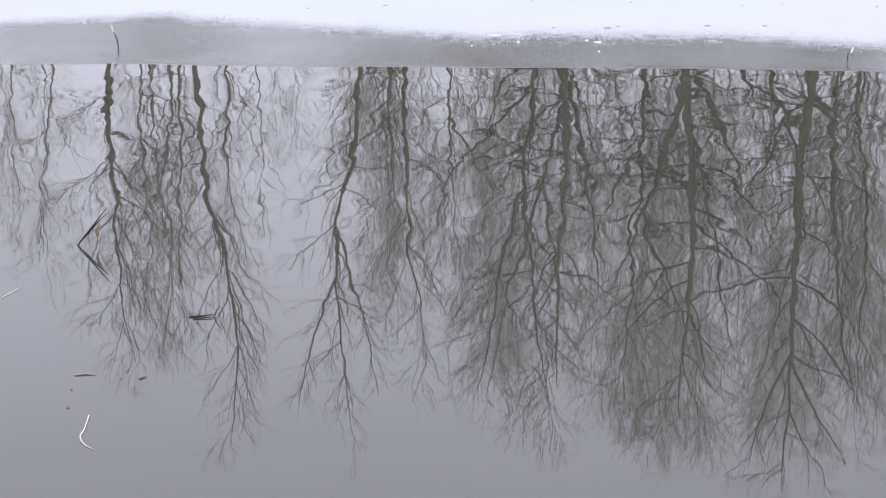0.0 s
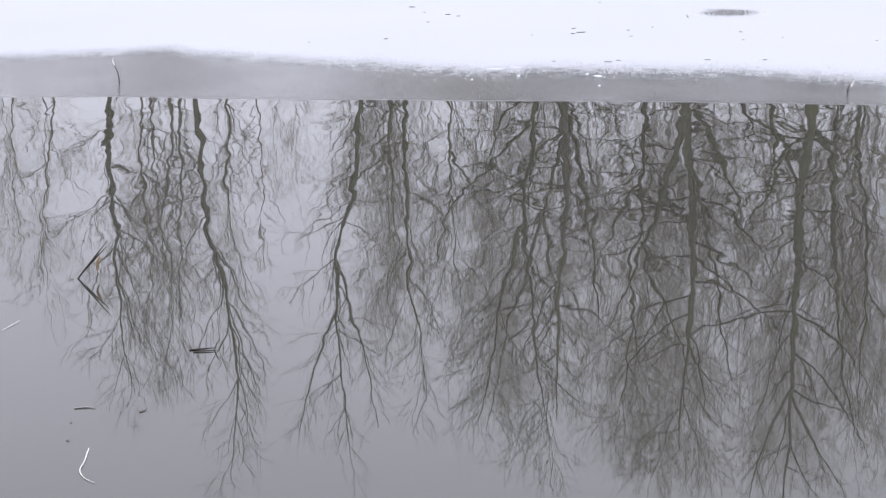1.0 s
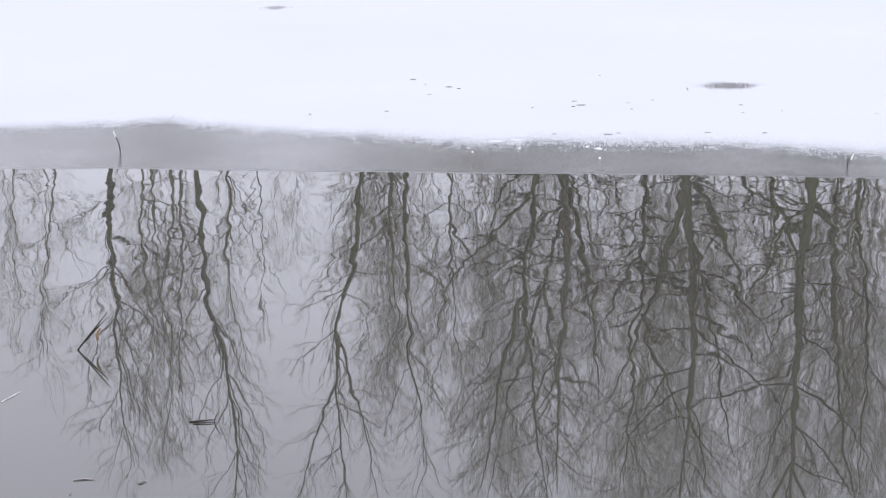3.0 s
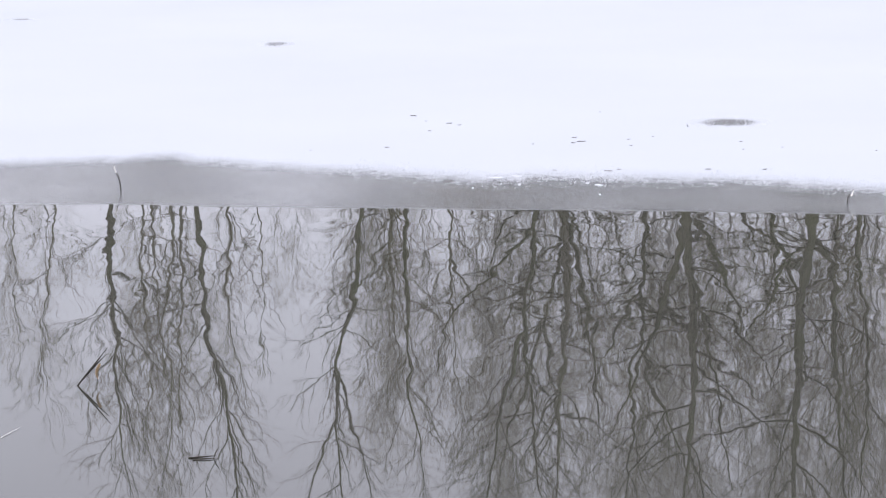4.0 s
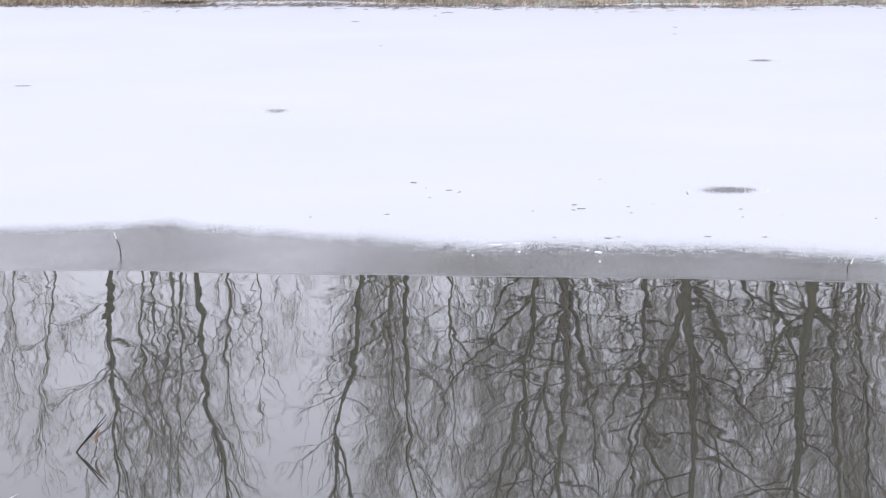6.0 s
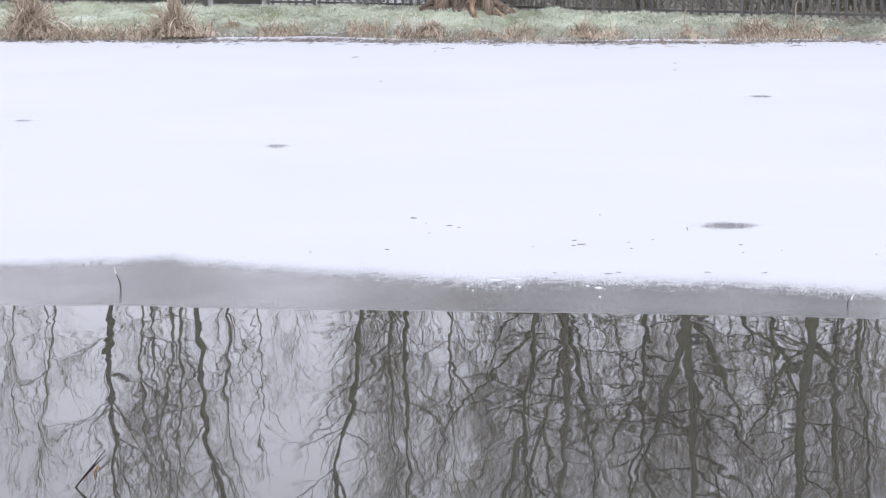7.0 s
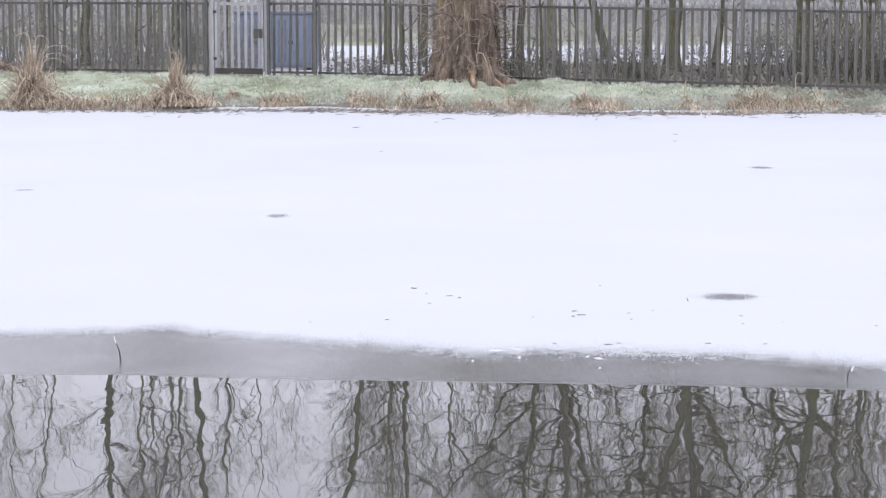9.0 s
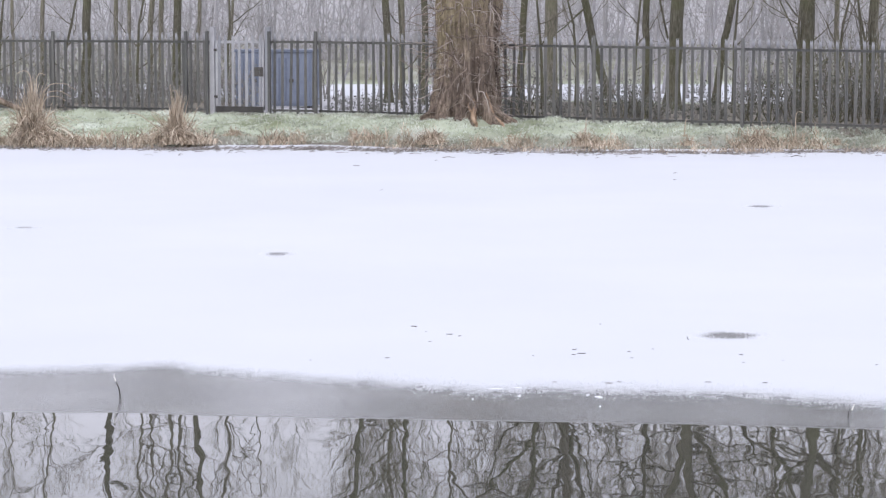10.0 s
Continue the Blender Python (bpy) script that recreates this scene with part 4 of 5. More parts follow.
for i, (x, y, w, h, lv) in enumerate([(-8.0, 54.2, 2.2, 1.2, 14), (-6.4, 53.6, 1.8, 1.3, 16), (-9.8, 54.6, 1.4, 1.1, 10), (-1.55, 52.6, 0.5, 0.5, 50), (-2.3, 53.4, 0.5, 0.45, 30),
                                     (-0.6, 52.0, 0.9, 0.7, 30), (1.9, 51.6, 1.5, 0.5, 40), (3.3, 51.0, 1.6, 0.55, 40), (4.6, 50.6, 1.4, 0.5, 45), (5.9, 50.2, 1.2, 0.55, 45),
                                     (7.3, 49.8, 1.4, 0.75, 50), (8.6, 49.4, 1.6, 1.0, 50), (9.9, 48.8, 1.8, 1.2, 45)]):
    bush(x, y, w, h, 40 + i, lv)
for i, (x, y, w, h, lv) in enumerate([(-9.6, 57.5, 2.6, 1.7, 30), (-7.0, 58.0, 2.6, 1.6, 30), (-4.6, 58.0, 2.4, 1.5, 22), (-4.5, 53.2, 1.0, 1.25, 24), (2.2, 59, 1.4, 1.0, 14), (4.2, 60, 1.6, 0.9, 12), (8.6, 58, 2.4, 1.5, 25), (0.3, 58, 1.4, 1.0, 16)]):
    bush(x, y, w, h, 60 + i, lv)
for i, (x, y, w, h, lv) in enumerate([(7.9, 48.6, 1.6, 1.5, 26), (9.2, 48.0, 1.8, 1.7, 26), (10.4, 47.4, 1.6, 1.6, 20), (6.7, 49.4, 1.1, 1.0, 22), (8.6, 51.6, 1.6, 2.3, 10), (9.7, 51.0, 1.8, 2.5, 10), (10.4, 52.0, 1.6, 2.2, 10), (1.7, 50.6, 1.0, 0.9, 12), (4.0, 50.2, 1.2, 0.8, 14)]):
    bush(x, y, w, h, 80 + i, lv, LIMB, "dark tangled bramble thicket close behind the fence")
for i, (x, y, w, h) in enumerate([(-11.0, 57.0, 2.4, 2.4), (-9.0, 59.5, 2.4, 2.5), (-7.2, 60.5, 2.2, 2.3), (-5.6, 60.5, 2.0, 2.4), (-3.6, 61.0, 1.6, 1.9), (9.6, 56.0, 2.4, 2.2)]):
    bush(x, y, w, h, 150 + i, 9, None, "tall pale scrub of thin bare stems behind the fence")
for i, (x, w, h) in enumerate([(-9.5, 2.6, 1.0), (-6.6, 2.2, 0.9), (-4.9, 1.4, 0.8), (-0.9, 1.0, 0.5), (0.5, 1.4, 0.9), (2.3, 1.6, 0.8), (3.9, 0.8, 0.5), (5.3, 1.2, 0.7), (7.4, 0.8, 0.5), (9.0, 1.8, 0.9), (11.4, 2.2, 1.0)]):
    bush(x, 65.2 + 1.3 * (i % 3), w, h, 120 + i, 12, None, "low pale scrub beside the second pond")


# ---- grass and dead sedge on the bank ----
def turf_blades():
    rng = np.random.default_rng(21)
    V, Fq = [], []
    n = 0
    for _ in range(60000):
        x = rng.uniform(-11.5, 11.5)
        b, f = bank_y(x), fence_y(x)
        y = b + 0.06 + (f + 0.5 - b - 0.06) * rng.uniform(0, 1)
        if fbm(x, y, 1.4, 3.0) < rng.uniform(-0.9, 0.1):
            continue
        z = ground_z(x, y) - 0.01
        h = rng.uniform(0.022, 0.06) * (1 + 0.6 * max(0, fbm(x, y, 0.9, 9.0)))
        a = rng.uniform(0, math.pi)
        w = rng.uniform(0.005, 0.011)
        dx, dy = math.cos(a) * w, math.sin(a) * w
        lx, ly = rng.normal(0, 0.9) * h, rng.normal(0, 0.9) * h
        V += [(x - dx, y - dy, z), (x + dx, y + dy, z), (x + lx, y + ly, z + h)]
        Fq.append((n, n + 1, n + 2))
        n += 3
    me = bpy.data.meshes.new("bank_grass")
    me.from_pydata(V, [], Fq)
    me.materials.append(GRASS)
    tagged(new("bank_grass", me), "short pale green grass white with frost", "grass", kind="stuff")


turf_blades()


def tussocks():
    """Longer frosted grass in clumps over the bank."""
    rng = np.random.default_rng(23)
    V, Fq, n = [], [], 0
    for _ in range(620):
        cx = rng.uniform(-11.3, 11.3)
        b, f = bank_y(cx), fence_y(cx)
        cy = b + 0.1 + (f + 0.1 - b) * rng.uniform(0, 1) ** 1.3
        r = rng.uniform(0.06, 0.2)
        for _ in range(34):
            a, d = rng.uniform(0, 6.28), r * math.sqrt(rng.uniform(0, 1))
            x, y = cx + 1.3 * d * math.cos(a), cy + d * math.sin(a)
            h = rng.uniform(0.03, 0.075) * (0.6 + 2.2 * r)
            z = ground_z(x, y) - 0.01
            u, w = rng.uniform(0.3, 1.1) * h, rng.uniform(0.003, 0.006)
            lx, ly = u * math.cos(a), u * math.sin(a)
            V += [(x - w, y, z), (x + w, y, z), (x + 0.35 * lx + w * 0.8, y + 0.35 * ly, z + 0.75 * h), (x + 0.35 * lx - w * 0.8, y + 0.35 * ly, z + 0.75 * h), (x + lx, y + ly, z + 0.85 * h)]
            Fq += [(n, n + 1, n + 2, n + 3), (n + 3, n + 2, n + 4)]
            n += 5
    me = bpy.data.meshes.new("tussock_grass")
    me.from_pydata(V, [], Fq)
    me.materials.append(GRASS)
    tagged(new("tussock_grass", me), "frosted grass tussocks on the bank", "grass", kind="stuff")


tussocks()


def sedge_blade(p, rng, at, h, droop, lean=0.35, wide=1.0, wander=0.09):
    """A dry leaf that leans, droops and may be broken over."""
    a = rng.uniform(0, 2 * math.pi)
    u = np.array((math.cos(a), math.sin(a), 0))
    s = np.array((-u[1], u[0], 0)) * 0.4 + (0.75, 0, 0)
    k = rng.uniform(0.1, 1.0) * lean
    d = np.array((u[0] * k, u[1] * k, 1.0))
    pts, n = [np.array(at, float)], 5
    snap = rng.integers(2, 5) if rng.uniform() < 0.35 else 9
    for i in range(n):
        d = d + rng.normal(0, wander, 3) + u * droop * 0.22 * i - np.array((0, 0, droop * 0.26 * i))
        if i == snap:
            d = d + rng.normal(0, 0.7, 3) - np.array((0, 0, 1.1))
        d /= np.linalg.norm(d)
        q = pts[-1] + d * h * 1.1 / n
        q[2] = max(q[2], at[2] + 0.005)
        pts.append(q)
    w = wide * rng.uniform(0.003, 0.0075)
    p.ribbon(pts, (w, w, w, w * 0.9, w * 0.7, w * 0.25), s / np.linalg.norm(s))


def edge_sedge():
    rng = np.random.default_rng(31)
    p = Pile()
    for _ in range(7500):
        x = rng.uniform(-11.5, 11.5)
        amount = 0.3 + 2.6 * fbm(x, 0, 1.3, 12.0)
        if rng.uniform(0, 1) > amount + (0.25 if x < -4.2 else 0.0):
            continue
        y = bank_y(x) + abs(rng.normal(0.0, 0.26 if x > -4.2 else 0.36)) + rng.uniform(-0.12, 0.1)
        h = rng.uniform(0.05, 0.24 if x > -4.2 else 0.32) * min(0.6 + 0.7 * max(amount, 0.0), 1.2)
        sedge_blade(p, rng, (x, y, max(ground_z(x, y), 0.0) - 0.01), h, rng.uniform(0, 0.8), 0.6, 1.25, 0.18)
    for _ in range(1500):
        x = rng.uniform(-1.6, 9.5)
        if fbm(x, 0, 1.3, 21.0) < rng.uniform(-0.3, 0.5) + max(0.0, -0.4 - x):
            continue
        y = float(np.interp(x, [-1.2, 1.2, 3.8, 5.5, 9.5], [45.8, 45.2, 44.7, 44.8, 45.2])) + rng.normal(0, 0.22)
        sedge_blade(p, rng, (x, y, 0.0), rng.uniform(0.05, 0.22), rng.uniform(0, 0.9), 0.6)
    tagged(new("dead_sedge", p.mesh("dead_sedge", STRAW, False)), "straw-coloured dead sedge along the frozen shore", "grass", kind="stuff")


edge_sedge()


def tuft(x, off, w, h, blades, seed, label="clump of dry straw-coloured sedge at the shore"):
    rng = np.random.default_rng(seed)
    y = bank_y(x) + off
    t = new("sedge_tuft")
    t.matrix_world = pose(x, y, ground_z(x, y) - 0.01)
    p = Pile()
    for _ in range(blades):
        a, k = rng.uniform(0, 2 * math.pi), rng.uniform()
        wander = 0.24
        if h > 0.9 and k < 0.17:    # the standing middle of an old clump
            r = abs(rng.normal(0, 0.14))
            bh, droop, lean, wander = h * (0.5 + 0.48 * rng.uniform() ** 1.2) * (1 - 0.9 * r), rng.uniform(0, 0.08), 0.04, 0.06
        elif k < 0.82:              # the mound of leaves bent and broken over it
            r = abs(rng.normal(0, 0.4))
            bh, droop, lean = 0.95 * h * math.exp(-2.1 * r * r) * rng.uniform(0.35, 1.0), rng.uniform(0.1, 1.1), 0.3 + 0.3 * r
        else:                       # the skirt round its foot
            r = rng.uniform(0.3, 1.2)
            bh, droop, lean = 0.34 * h * rng.uniform(0.5, 1.0), rng.uniform(0.2, 1.1), 0.7
        sedge_blade(p, rng, (r * w * math.cos(a), 0.6 * r * w * math.sin(a), 0), max(bh, 0.08), droop, lean, 1.5, wander)
    put("leaves", p.mesh("leaves", STRAW, False), t)
    tagged(t, label, "sedge", "sedge clumps on the shore")
    return t


def stalks(t, tips, seed):
    """Tall flowering stalks with a nodding head."""
    rng = np.random.default_rng(seed)
    for dx, h, nod in tips:
        p = Pile()
        line = spline([(0, 0, 0), (dx * 0.4, 0, h * 0.5), (dx * 0.8, 0, h * 0.93), (dx + nod * 0.5, 0, h), (dx + nod, 0, h - abs(nod) * 0.25)], 0.06)
        p.tube(line + rng.normal(0, 0.003, line.shape), np.linspace(0.012, 0.006, len(line)), 4)
        put("stalk", p.mesh("stalk", STRAW, True), t)


big = tuft(-8.05, 0.3, 0.7, 1.35, 1150, 1, "tall dry sedge clump with arching stalks at the shore")
stalks(big, [(-0.05, 1.45, -0.25), (0.1, 1.4, 0.15), (0.35, 1.2, 0.5), (0.3, 1.05, 0.45), (0.3, 0.95, 0.35)], 2)
big = tuft(-5.2, 0.3, 0.7, 1.05, 950, 3, "tall dry sedge clump with a pointed stalk")
stalks(big, [(-0.15, 1.15, 0.04), (0.02, 1.05, -0.12), (-0.6, 0.62, 0.3), (-0.9, 0.6, -0.05)], 4)
for i, (x, off, w, h, nb) in enumerate([(-0.2, 0.2, 0.5, 0.55, 300), (2.75, 0.2, 0.55, 0.5, 280), (6.15, 0.15, 0.65, 0.66, 360), (-7.0, 0.2, 0.7, 0.35, 200),
                                       (-8.8, 0.2, 0.5, 0.4, 160), (4.8, 0.25, 0.4, 0.28, 110), (1.0, 0.25, 0.4, 0.25, 90), (-4.2, 0.5, 0.4, 0.3, 90), (7.6, 0.3, 0.4, 0.28, 90), (-9.9, 0.3, 0.6, 0.5, 160)]):
    tuft(x, off, w, h, nb, 60 + i)
for x, off, h, nod, sd in ((2.8, 0.7, 0.42, 0.01, 5), (6.85, 0.3, 0.62, 0.12, 6), (4.75, 0.7, 0.34, 0.02, 7)):
    t = tuft(x, off, 0.12, 0.2, 14, sd, "single dry stalk with a few leaves on the bank")
    stalks(t, [(0.03, h, nod)], sd)


# ---- small things on the ice ----
def shore_litter():
    """Reed scraps and thin twigs frozen in along the shore."""
    rng = np.random.default_rng(61)
    p = Pile()
    for _ in range(2600):
        x = rng.uniform(-10.5, 10.5)
        if fbm(x, 0, 0.6, 17.0) < rng.uniform(-0.5, 0.4) - (0.25 if x > -1 else 0.0):
            continue
        y = litter_y(x) + rng.normal(0, 0.3) - (abs(rng.normal(0, 0.7)) if rng.uniform() < 0.2 else 0.0)
        a = rng.normal(0, 0.5)
        ln = 0.03 + 0.22 * rng.uniform() ** 2
        u = np.array((math.cos(a), math.sin(a), 0))
        q = np.array((x, y, 0.008))
        p.tube([q, q + u * ln * 0.5 + (0, 0, rng.uniform(0, 0.025)), q + u * ln], np.array((1, 1, 0.5)) * rng.uniform(0.002, 0.007), 4)
    for _ in range(150):  # matted heaps of stubble
        cx = rng.uniform(-10, 10)
        cy, w = litter_y(cx) + rng.normal(0.1, 0.3), rng.uniform(0.08, 0.4)
        for _ in range(int(60 * w) + 6):
            a, ln = rng.normal(0, 0.7), rng.uniform(0.03, 0.12)
            q = np.array((cx + rng.normal(0, w), cy + rng.normal(0, 0.06), 0.004 + abs(rng.normal(0, 0.012))))
            u = np.array((math.cos(a), math.sin(a), rng.normal(0.1, 0.25))) * ln
            p.tube([q, q + u * 0.5 + (0, 0, 0.006), np.maximum(q + u, (-99, 0, 0.003))], np.array((1, 1, 0.5)) * rng.uniform(0.003, 0.008), 4)
    tagged(new("shore_litter", p.mesh("shore_litter", SCRAPS)), "dark reed scraps frozen in along the shore", "litter", kind="stuff")


shore_litter()


def leaf_on_ice(x, y, size, seed):
    rng = np.random.default_rng(seed)
    p = Pile()
    n = 9
    size *= 0.52
    ring = [(size * math.cos(a) * (1 + 0.2 * rng.normal()), 0.42 * size * math.sin(a) * (1 + 0.2 * rng.normal()), 0.002 + 0.05 * size * abs(rng.normal())) for a in np.linspace(0, 2 * math.pi, n, False)]
    p.add(ring + [(0, 0, 0.003)] + [(a * 0.9, b * 0.9, 0.0) for a, b, _ in ring],
          [(i, (i + 1) % n, n, n) for i in range(n)] + [(i, n + 1 + i, n + 1 + (i + 1) % n, (i + 1) % n) for i in range(n)])
    p.f = [f if f[2] != f[3] else f[:3] for f in p.f]
    ob = new("fallen_leaf", p.mesh("fallen_leaf", LITTER))
    ob.matrix_world = pose(x, y, 0.005, 0, 0, rng.uniform(-25, 25))
    tagged(ob, "small dark fallen leaf frozen on the snow", "leaf", "fallen leaves on the ice")


for i, (x, y, s) in enumerate([(-0.234, 19.24, 0.055), (-0.1, 18.32, 0.022), (0.055, 18.76, 0.04), (0.136, 18.65, 0.032), (-0.409, 17.43, 0.03), (1.006, 17.88, 0.04),
                               (1.049, 17.67, 0.055), (0.982, 17.6, 0.032), (1.408, 17.76, 0.024), (1.403, 17.43, 0.022), (0.675, 17.55, 0.02), (1.3, 19.39, 0.02),
                               (2.238, 17.6, 0.026), (2.2, 17.19, 0.018), (1.837, 16.25, 0.036), (2.228, 16.22, 0.036), (-0.972, 17.31, 0.02), (2.5, 17.28, 0.018),
                               (3.153, 17.08, 0.018), (-1.481, 40.68, 0.13), (-0.888, 34.86, 0.045), (3.806, 38.73, 0.075), (3.646, 37.09, 0.06), (1.15, 16.2, 0.05),
                               (0.78, 16.25, 0.03), (1.22, 16.26, 0.03), (-0.13, 18.9, 0.014), (1.6, 17.9, 0.014)]):
    leaf_on_ice(x, y, s, 200 + i)


def twig_on_ice(x, y, pts, r, mat, label, name="ice_twig"):
    p = Pile()
    line = spline(pts, 0.012)
    p.tube(line, np.linspace(r, r * 0.45, len(line)), 6)
    ob = new(name, p.mesh(name, mat))
    ob.matrix_world = pose(x, y, 0.0)
    return tagged(ob, label, "twig")


twig_on_ice(-2.147, 15.57, [(0.012, 0, -0.02), (0.01, 0, 0.03), (0.005, -0.02, 0.075), (-0.015, -0.02, 0.12)], 0.006, REED_DARK, "dark bent twig frozen upright into grey ice")
twig_on_ice(-2.162, 15.57, [(0.0, -0.02, 0.118), (-0.003, -0.02, 0.135), (-0.012, -0.02, 0.15), (-0.004, -0.02, 0.165)], 0.004, REED_PALE, "pale frosted tip of a twig", "twig_tip")
twig_on_ice(2.575, 14.8, [(-0.014, 0, -0.02), (-0.016, 0, 0.02), (-0.008, 0, 0.05), (0.0, 0, 0.06)], 0.005, REED_DARK, "short dark twig frozen into grey ice")
twig_on_ice(2.585, 14.8, [(-0.005, -0.01, 0.05), (0.005, -0.01, 0.075), (0.012, -0.01, 0.09)], 0.005, REED_PALE, "pale frosted reed tip", "twig_tip")
twig_on_ice(1.92, 18.45, [(0.016, 0, -0.006), (0.004, 0, 0.008), (-0.004, 0, 0.028)], 0.0038, REED_DARK, "tiny dark stalk standing in the snow")


def ice_flake(x, y, w, d, seed):
    rng = np.random.default_rng(seed)
    n = 10
    p = Pile()
    lo = [(w * math.cos(a) * (1 + 0.2 * rng.normal()), d * math.sin(a) * (1 + 0.2 * rng.normal()), 0.0) for a in np.linspace(0, 2 * math.pi, n, False)]
    hi = [(a * 0.93, b * 0.93, 0.006) for a, b, _ in lo]
    p.add(lo + hi + [(0, 0, 0.007)], [(i, (i + 1) % n, n + (i + 1) % n, n + i) for i in range(n)] + [(n + i, n + (i + 1) % n, 2 * n, 2 * n) for i in range(n)])
    p.f = [f if f[2] != f[3] else f[:3] for f in p.f]
    ob = new("ice_flake", p.mesh("ice_flake", SNOW, False))
    ob.matrix_world = pose(x, y, 0.004)
    tagged(ob, "broken white ice flake lying on grey ice", "ice", "ice flakes at the rim")


SNOW = plain("flake_snow", (0.58, 0.595, 0.615), (0.66, 0.675, 0.695), 20)
for i, (x, y, w, d) in enumerate([(0.36, 15.93, 0.05, 0.035), (0.5, 15.98, 0.04, 0.03), (1.04, 15.58, 0.025, 0.03), (0.51, 15.62, 0.012, 0.02), (0.97, 15.66, 0.014, 0.02), (1.02, 15.2, 0.006, 0.01), (0.2, 15.5, 0.008, 0.012)]):
    ice_flake(x, y, w, d, 300 + i)


# ---- things in the open water ----
DRAB = plain("drab_reed", (0.24, 0.23, 0.235), (0.34, 0.33, 0.335))


def blade_line(p, pts, r):
    line = spline(pts, 0.02)
    p.tube(line, np.concatenate([np.linspace(r, r * 1.1, len(line) // 2), np.linspace(r * 1.1, r * 0.3, len(line) - len(line) // 2)]), 5)


def leaning_reed():
    t = new("leaning_reed")
    t.matrix_world = pose(-1.61, 10.15, 0)
    for pts, r in (([(-0.01, 0, -0.03), (0.0, 0, 0.0), (0.06, 0.0, 0.075), (0.137, 0, 0.172)], 0.0042), ([(0.03, 0.01, 0.035), (0.08, 0.01, 0.09), (0.13, 0.012, 0.14)], 0.0038)):
        p = Pile()
        blade_line(p, pts, r)
        put("stem", p.mesh("stem", REED_DARK), t)
    p = Pile()
    blade_line(p, [(0.1, 0.0, 0.098), (0.088, 0.0, 0.075), (0.084, 0.0, 0.052), (0.09, 0.0, 0.03)], 0.006)
    put("dry_leaf", p.mesh("dry_leaf", REED_TAN), t, "tan dry leaf hanging to the water")
    tagged(t, "dark broken reed leaning out of the water", "reed")


leaning_reed()


def floating_reed():
    t = new("floating_reed")
    t.matrix_world = pose(-1.0, 8.955, 0.002)
    for pts, r in (([(0, 0, 0), (0.06, 0.01, 0.002), (0.11, 0.02, 0.004)], 0.003), ([(0.02, -0.03, 0), (0.07, -0.02, 0.002), (0.115, -0.01, 0.002)], 0.0026), ([(0.1, 0, 0.0), (0.11, 0.0, 0.025), (0.122, 0.0, 0.045)], 0.0025)):
        p = Pile()
        blade_line(p, pts, r)
        put("stem", p.mesh("stem", REED_DARK), t)
    tagged(t, "dark broken reed floating on the water", "reed")


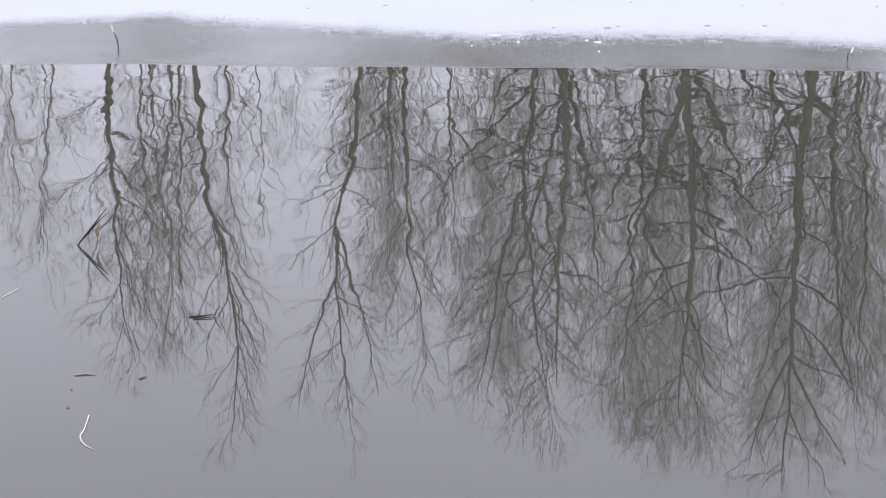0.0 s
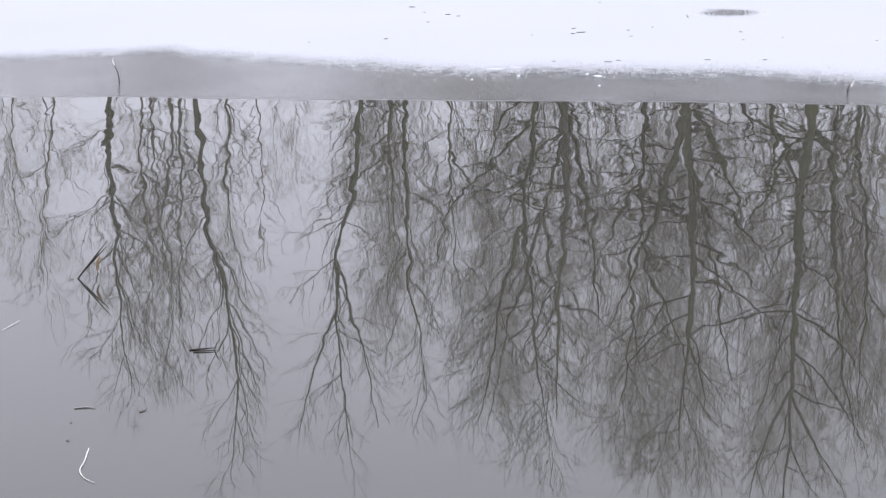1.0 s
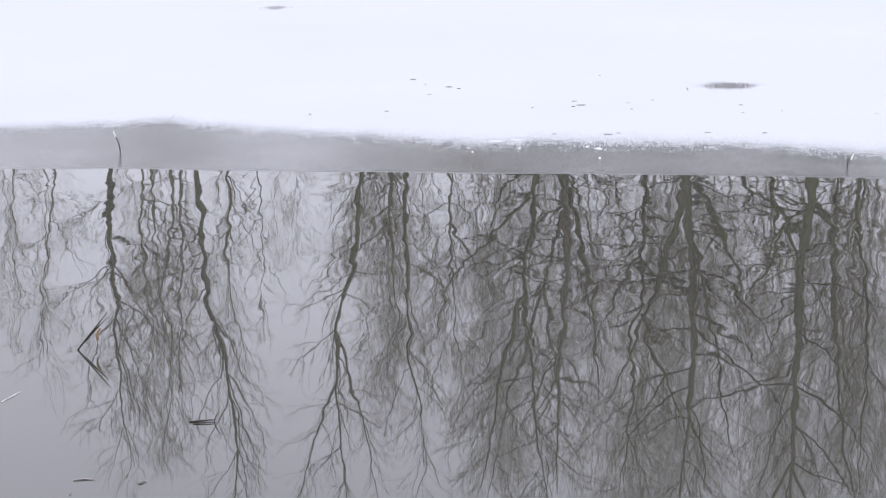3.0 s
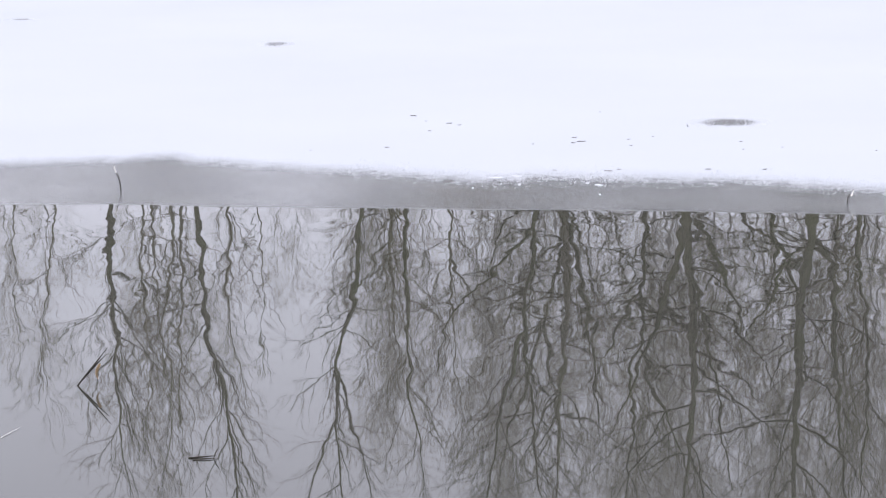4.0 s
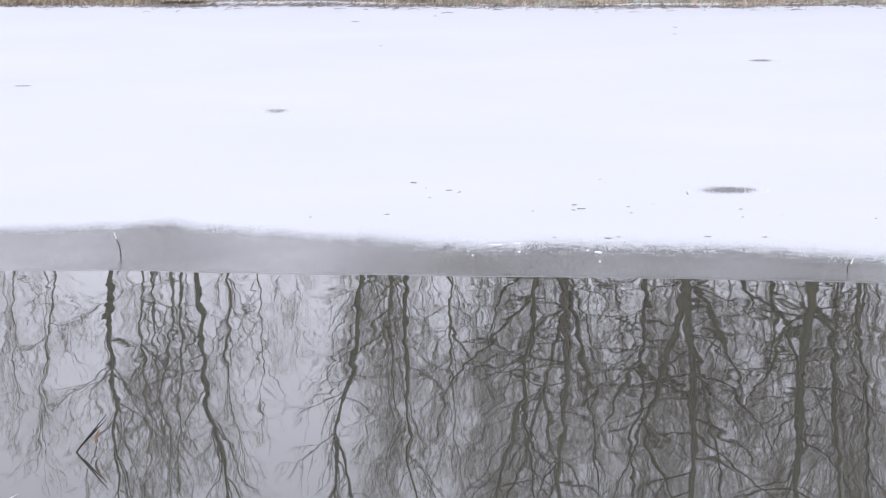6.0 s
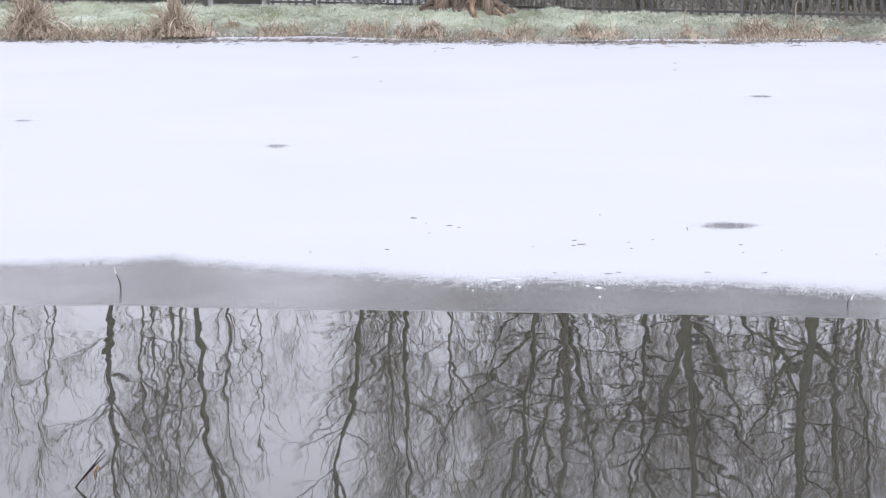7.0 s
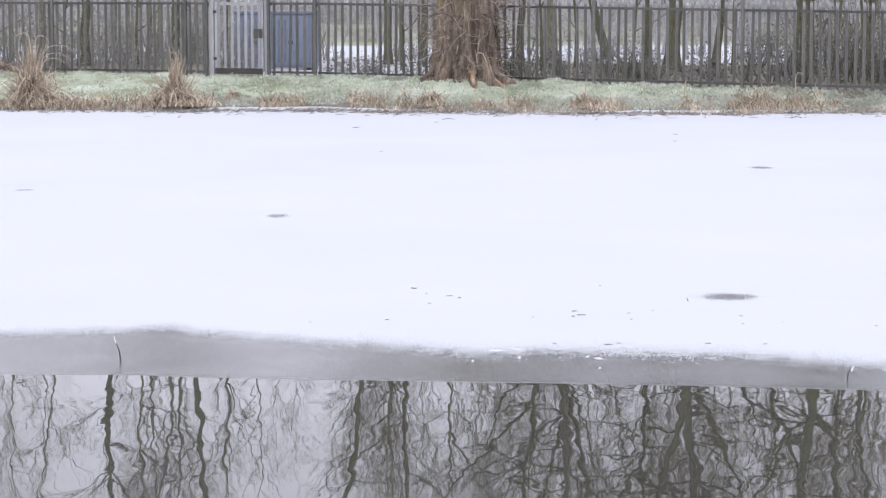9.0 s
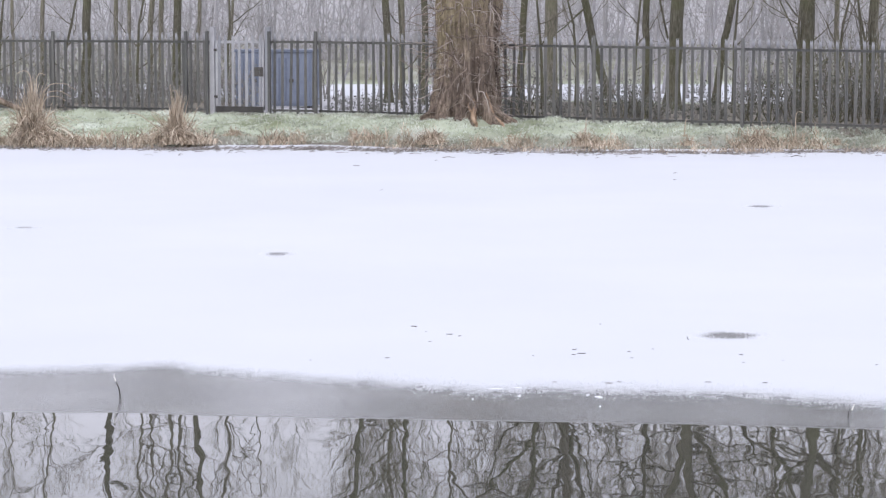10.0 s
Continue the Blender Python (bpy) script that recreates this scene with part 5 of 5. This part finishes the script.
floating_reed()
for x, y, pts, r, mat, label in (
        (-1.335, 8.19, [(0, 0, 0), (0.04, 0.012, 0.001), (0.08, 0.0, 0)], 0.0028, DRAB, "thin grey reed scrap floating on the water"),
        (-1.094, 8.14, [(0, 0, 0), (0.012, 0.015, 0.002), (0.024, 0.03, 0.001)], 0.0028, LITTER, "small dark leaf scrap floating on the water"),
        (-1.323, 8.02, [(0, 0, 0), (0.003, 0.004, 0.002), (0.006, 0.006, 0)], 0.0017, LITTER, "dark speck of leaf floating on the water"),
        (-1.305, 7.81, [(0, 0, 0), (0.006, 0.004, 0.002), (0.012, 0.0, 0)], 0.0017, LITTER, "dark speck of leaf floating on the water"),
        (-1.2, 7.55, [(-0.015, 0.165, 0.001), (-0.01, 0.03, 0.001), (-0.012, -0.06, 0.001), (0.012, -0.14, 0.001), (0.055, -0.193, 0.001)], 0.0022, REED_PALE, "bleached curl of dry grass on the water"),
        (-1.79, 9.3, [(0, -0.02, 0), (0.025, 0.05, 0.002), (0.05, 0.13, 0.002)], 0.0011, REED_PALE, "pale bleached grass scrap on the water")):
    p = Pile()
    blade_line(p, pts, r)
    ob = new("floating_scrap", p.mesh("floating_scrap", mat))
    ob.matrix_world = pose(x, y, 0.002)
    tagged(ob, label, "plant scrap", "scraps on the water")


# ---- frost crystals standing on the ice where the grey turns white ----
def frost_crystals():
    rng = np.random.default_rng(91)
    V, Fq, n = [], [], 0
    while n < 4 * 34000:
        x = rng.uniform(-3.9, 3.7)
        e = snow_edge(x) + 0.07 * fbm(x, 0, 2.2, 4.0)
        d = rng.normal(0.0, 0.13 if x < -0.6 else 0.19)
        y = e + d
        if y < water_edge(x) + 0.12 or fbm(x, y, 7.0, 6.0) + 1.6 * (d + 0.05) < rng.uniform(-0.8, 0.55 if x < -0.6 else 0.35):
            continue
        h, w = rng.uniform(0.002, 0.006) * (1.1 if d > -0.2 else 0.7), rng.uniform(0.0015, 0.0033)
        a = rng.uniform(0, 6.28)
        p = [(x + w * math.cos(a + k), y + w * math.sin(a + k), 0.004) for k in (0, 2.1, 4.2)] + [(x + rng.normal(0, 0.003), y + rng.normal(0, 0.003), 0.005 + h)]
        V += p
        Fq += [(n, n + 1, n + 3), (n + 1, n + 2, n + 3), (n + 2, n, n + 3)]
        n += 4
    for hx, hy, hr, hs in HOLES:
        for _ in range(int(2600 * hr)):
            a, r = rng.uniform(0, 6.28), 0.5 + 0.85 * rng.uniform(0, 1) ** 0.6
            x, y = hx + hr * r * math.cos(a), hy + hs * r * math.sin(a) * 1.15
            h, w = rng.uniform(0.003, 0.009), rng.uniform(0.002, 0.006)
            V += [(x + w * math.cos(a + k), y + w * math.sin(a + k), 0.002) for k in (0, 2.1, 4.2)] + [(x, y, 0.003 + h)]
            Fq += [(n, n + 1, n + 3), (n + 1, n + 2, n + 3), (n + 2, n, n + 3)]
            n += 4
    me = bpy.data.meshes.new("frost_crystals")
    me.from_pydata(V, [], Fq)
    me.materials.append(SNOW)
    tagged(new("frost_crystals", me), "white frost crystals thinning out over grey ice", "frost", kind="stuff")


frost_crystals()
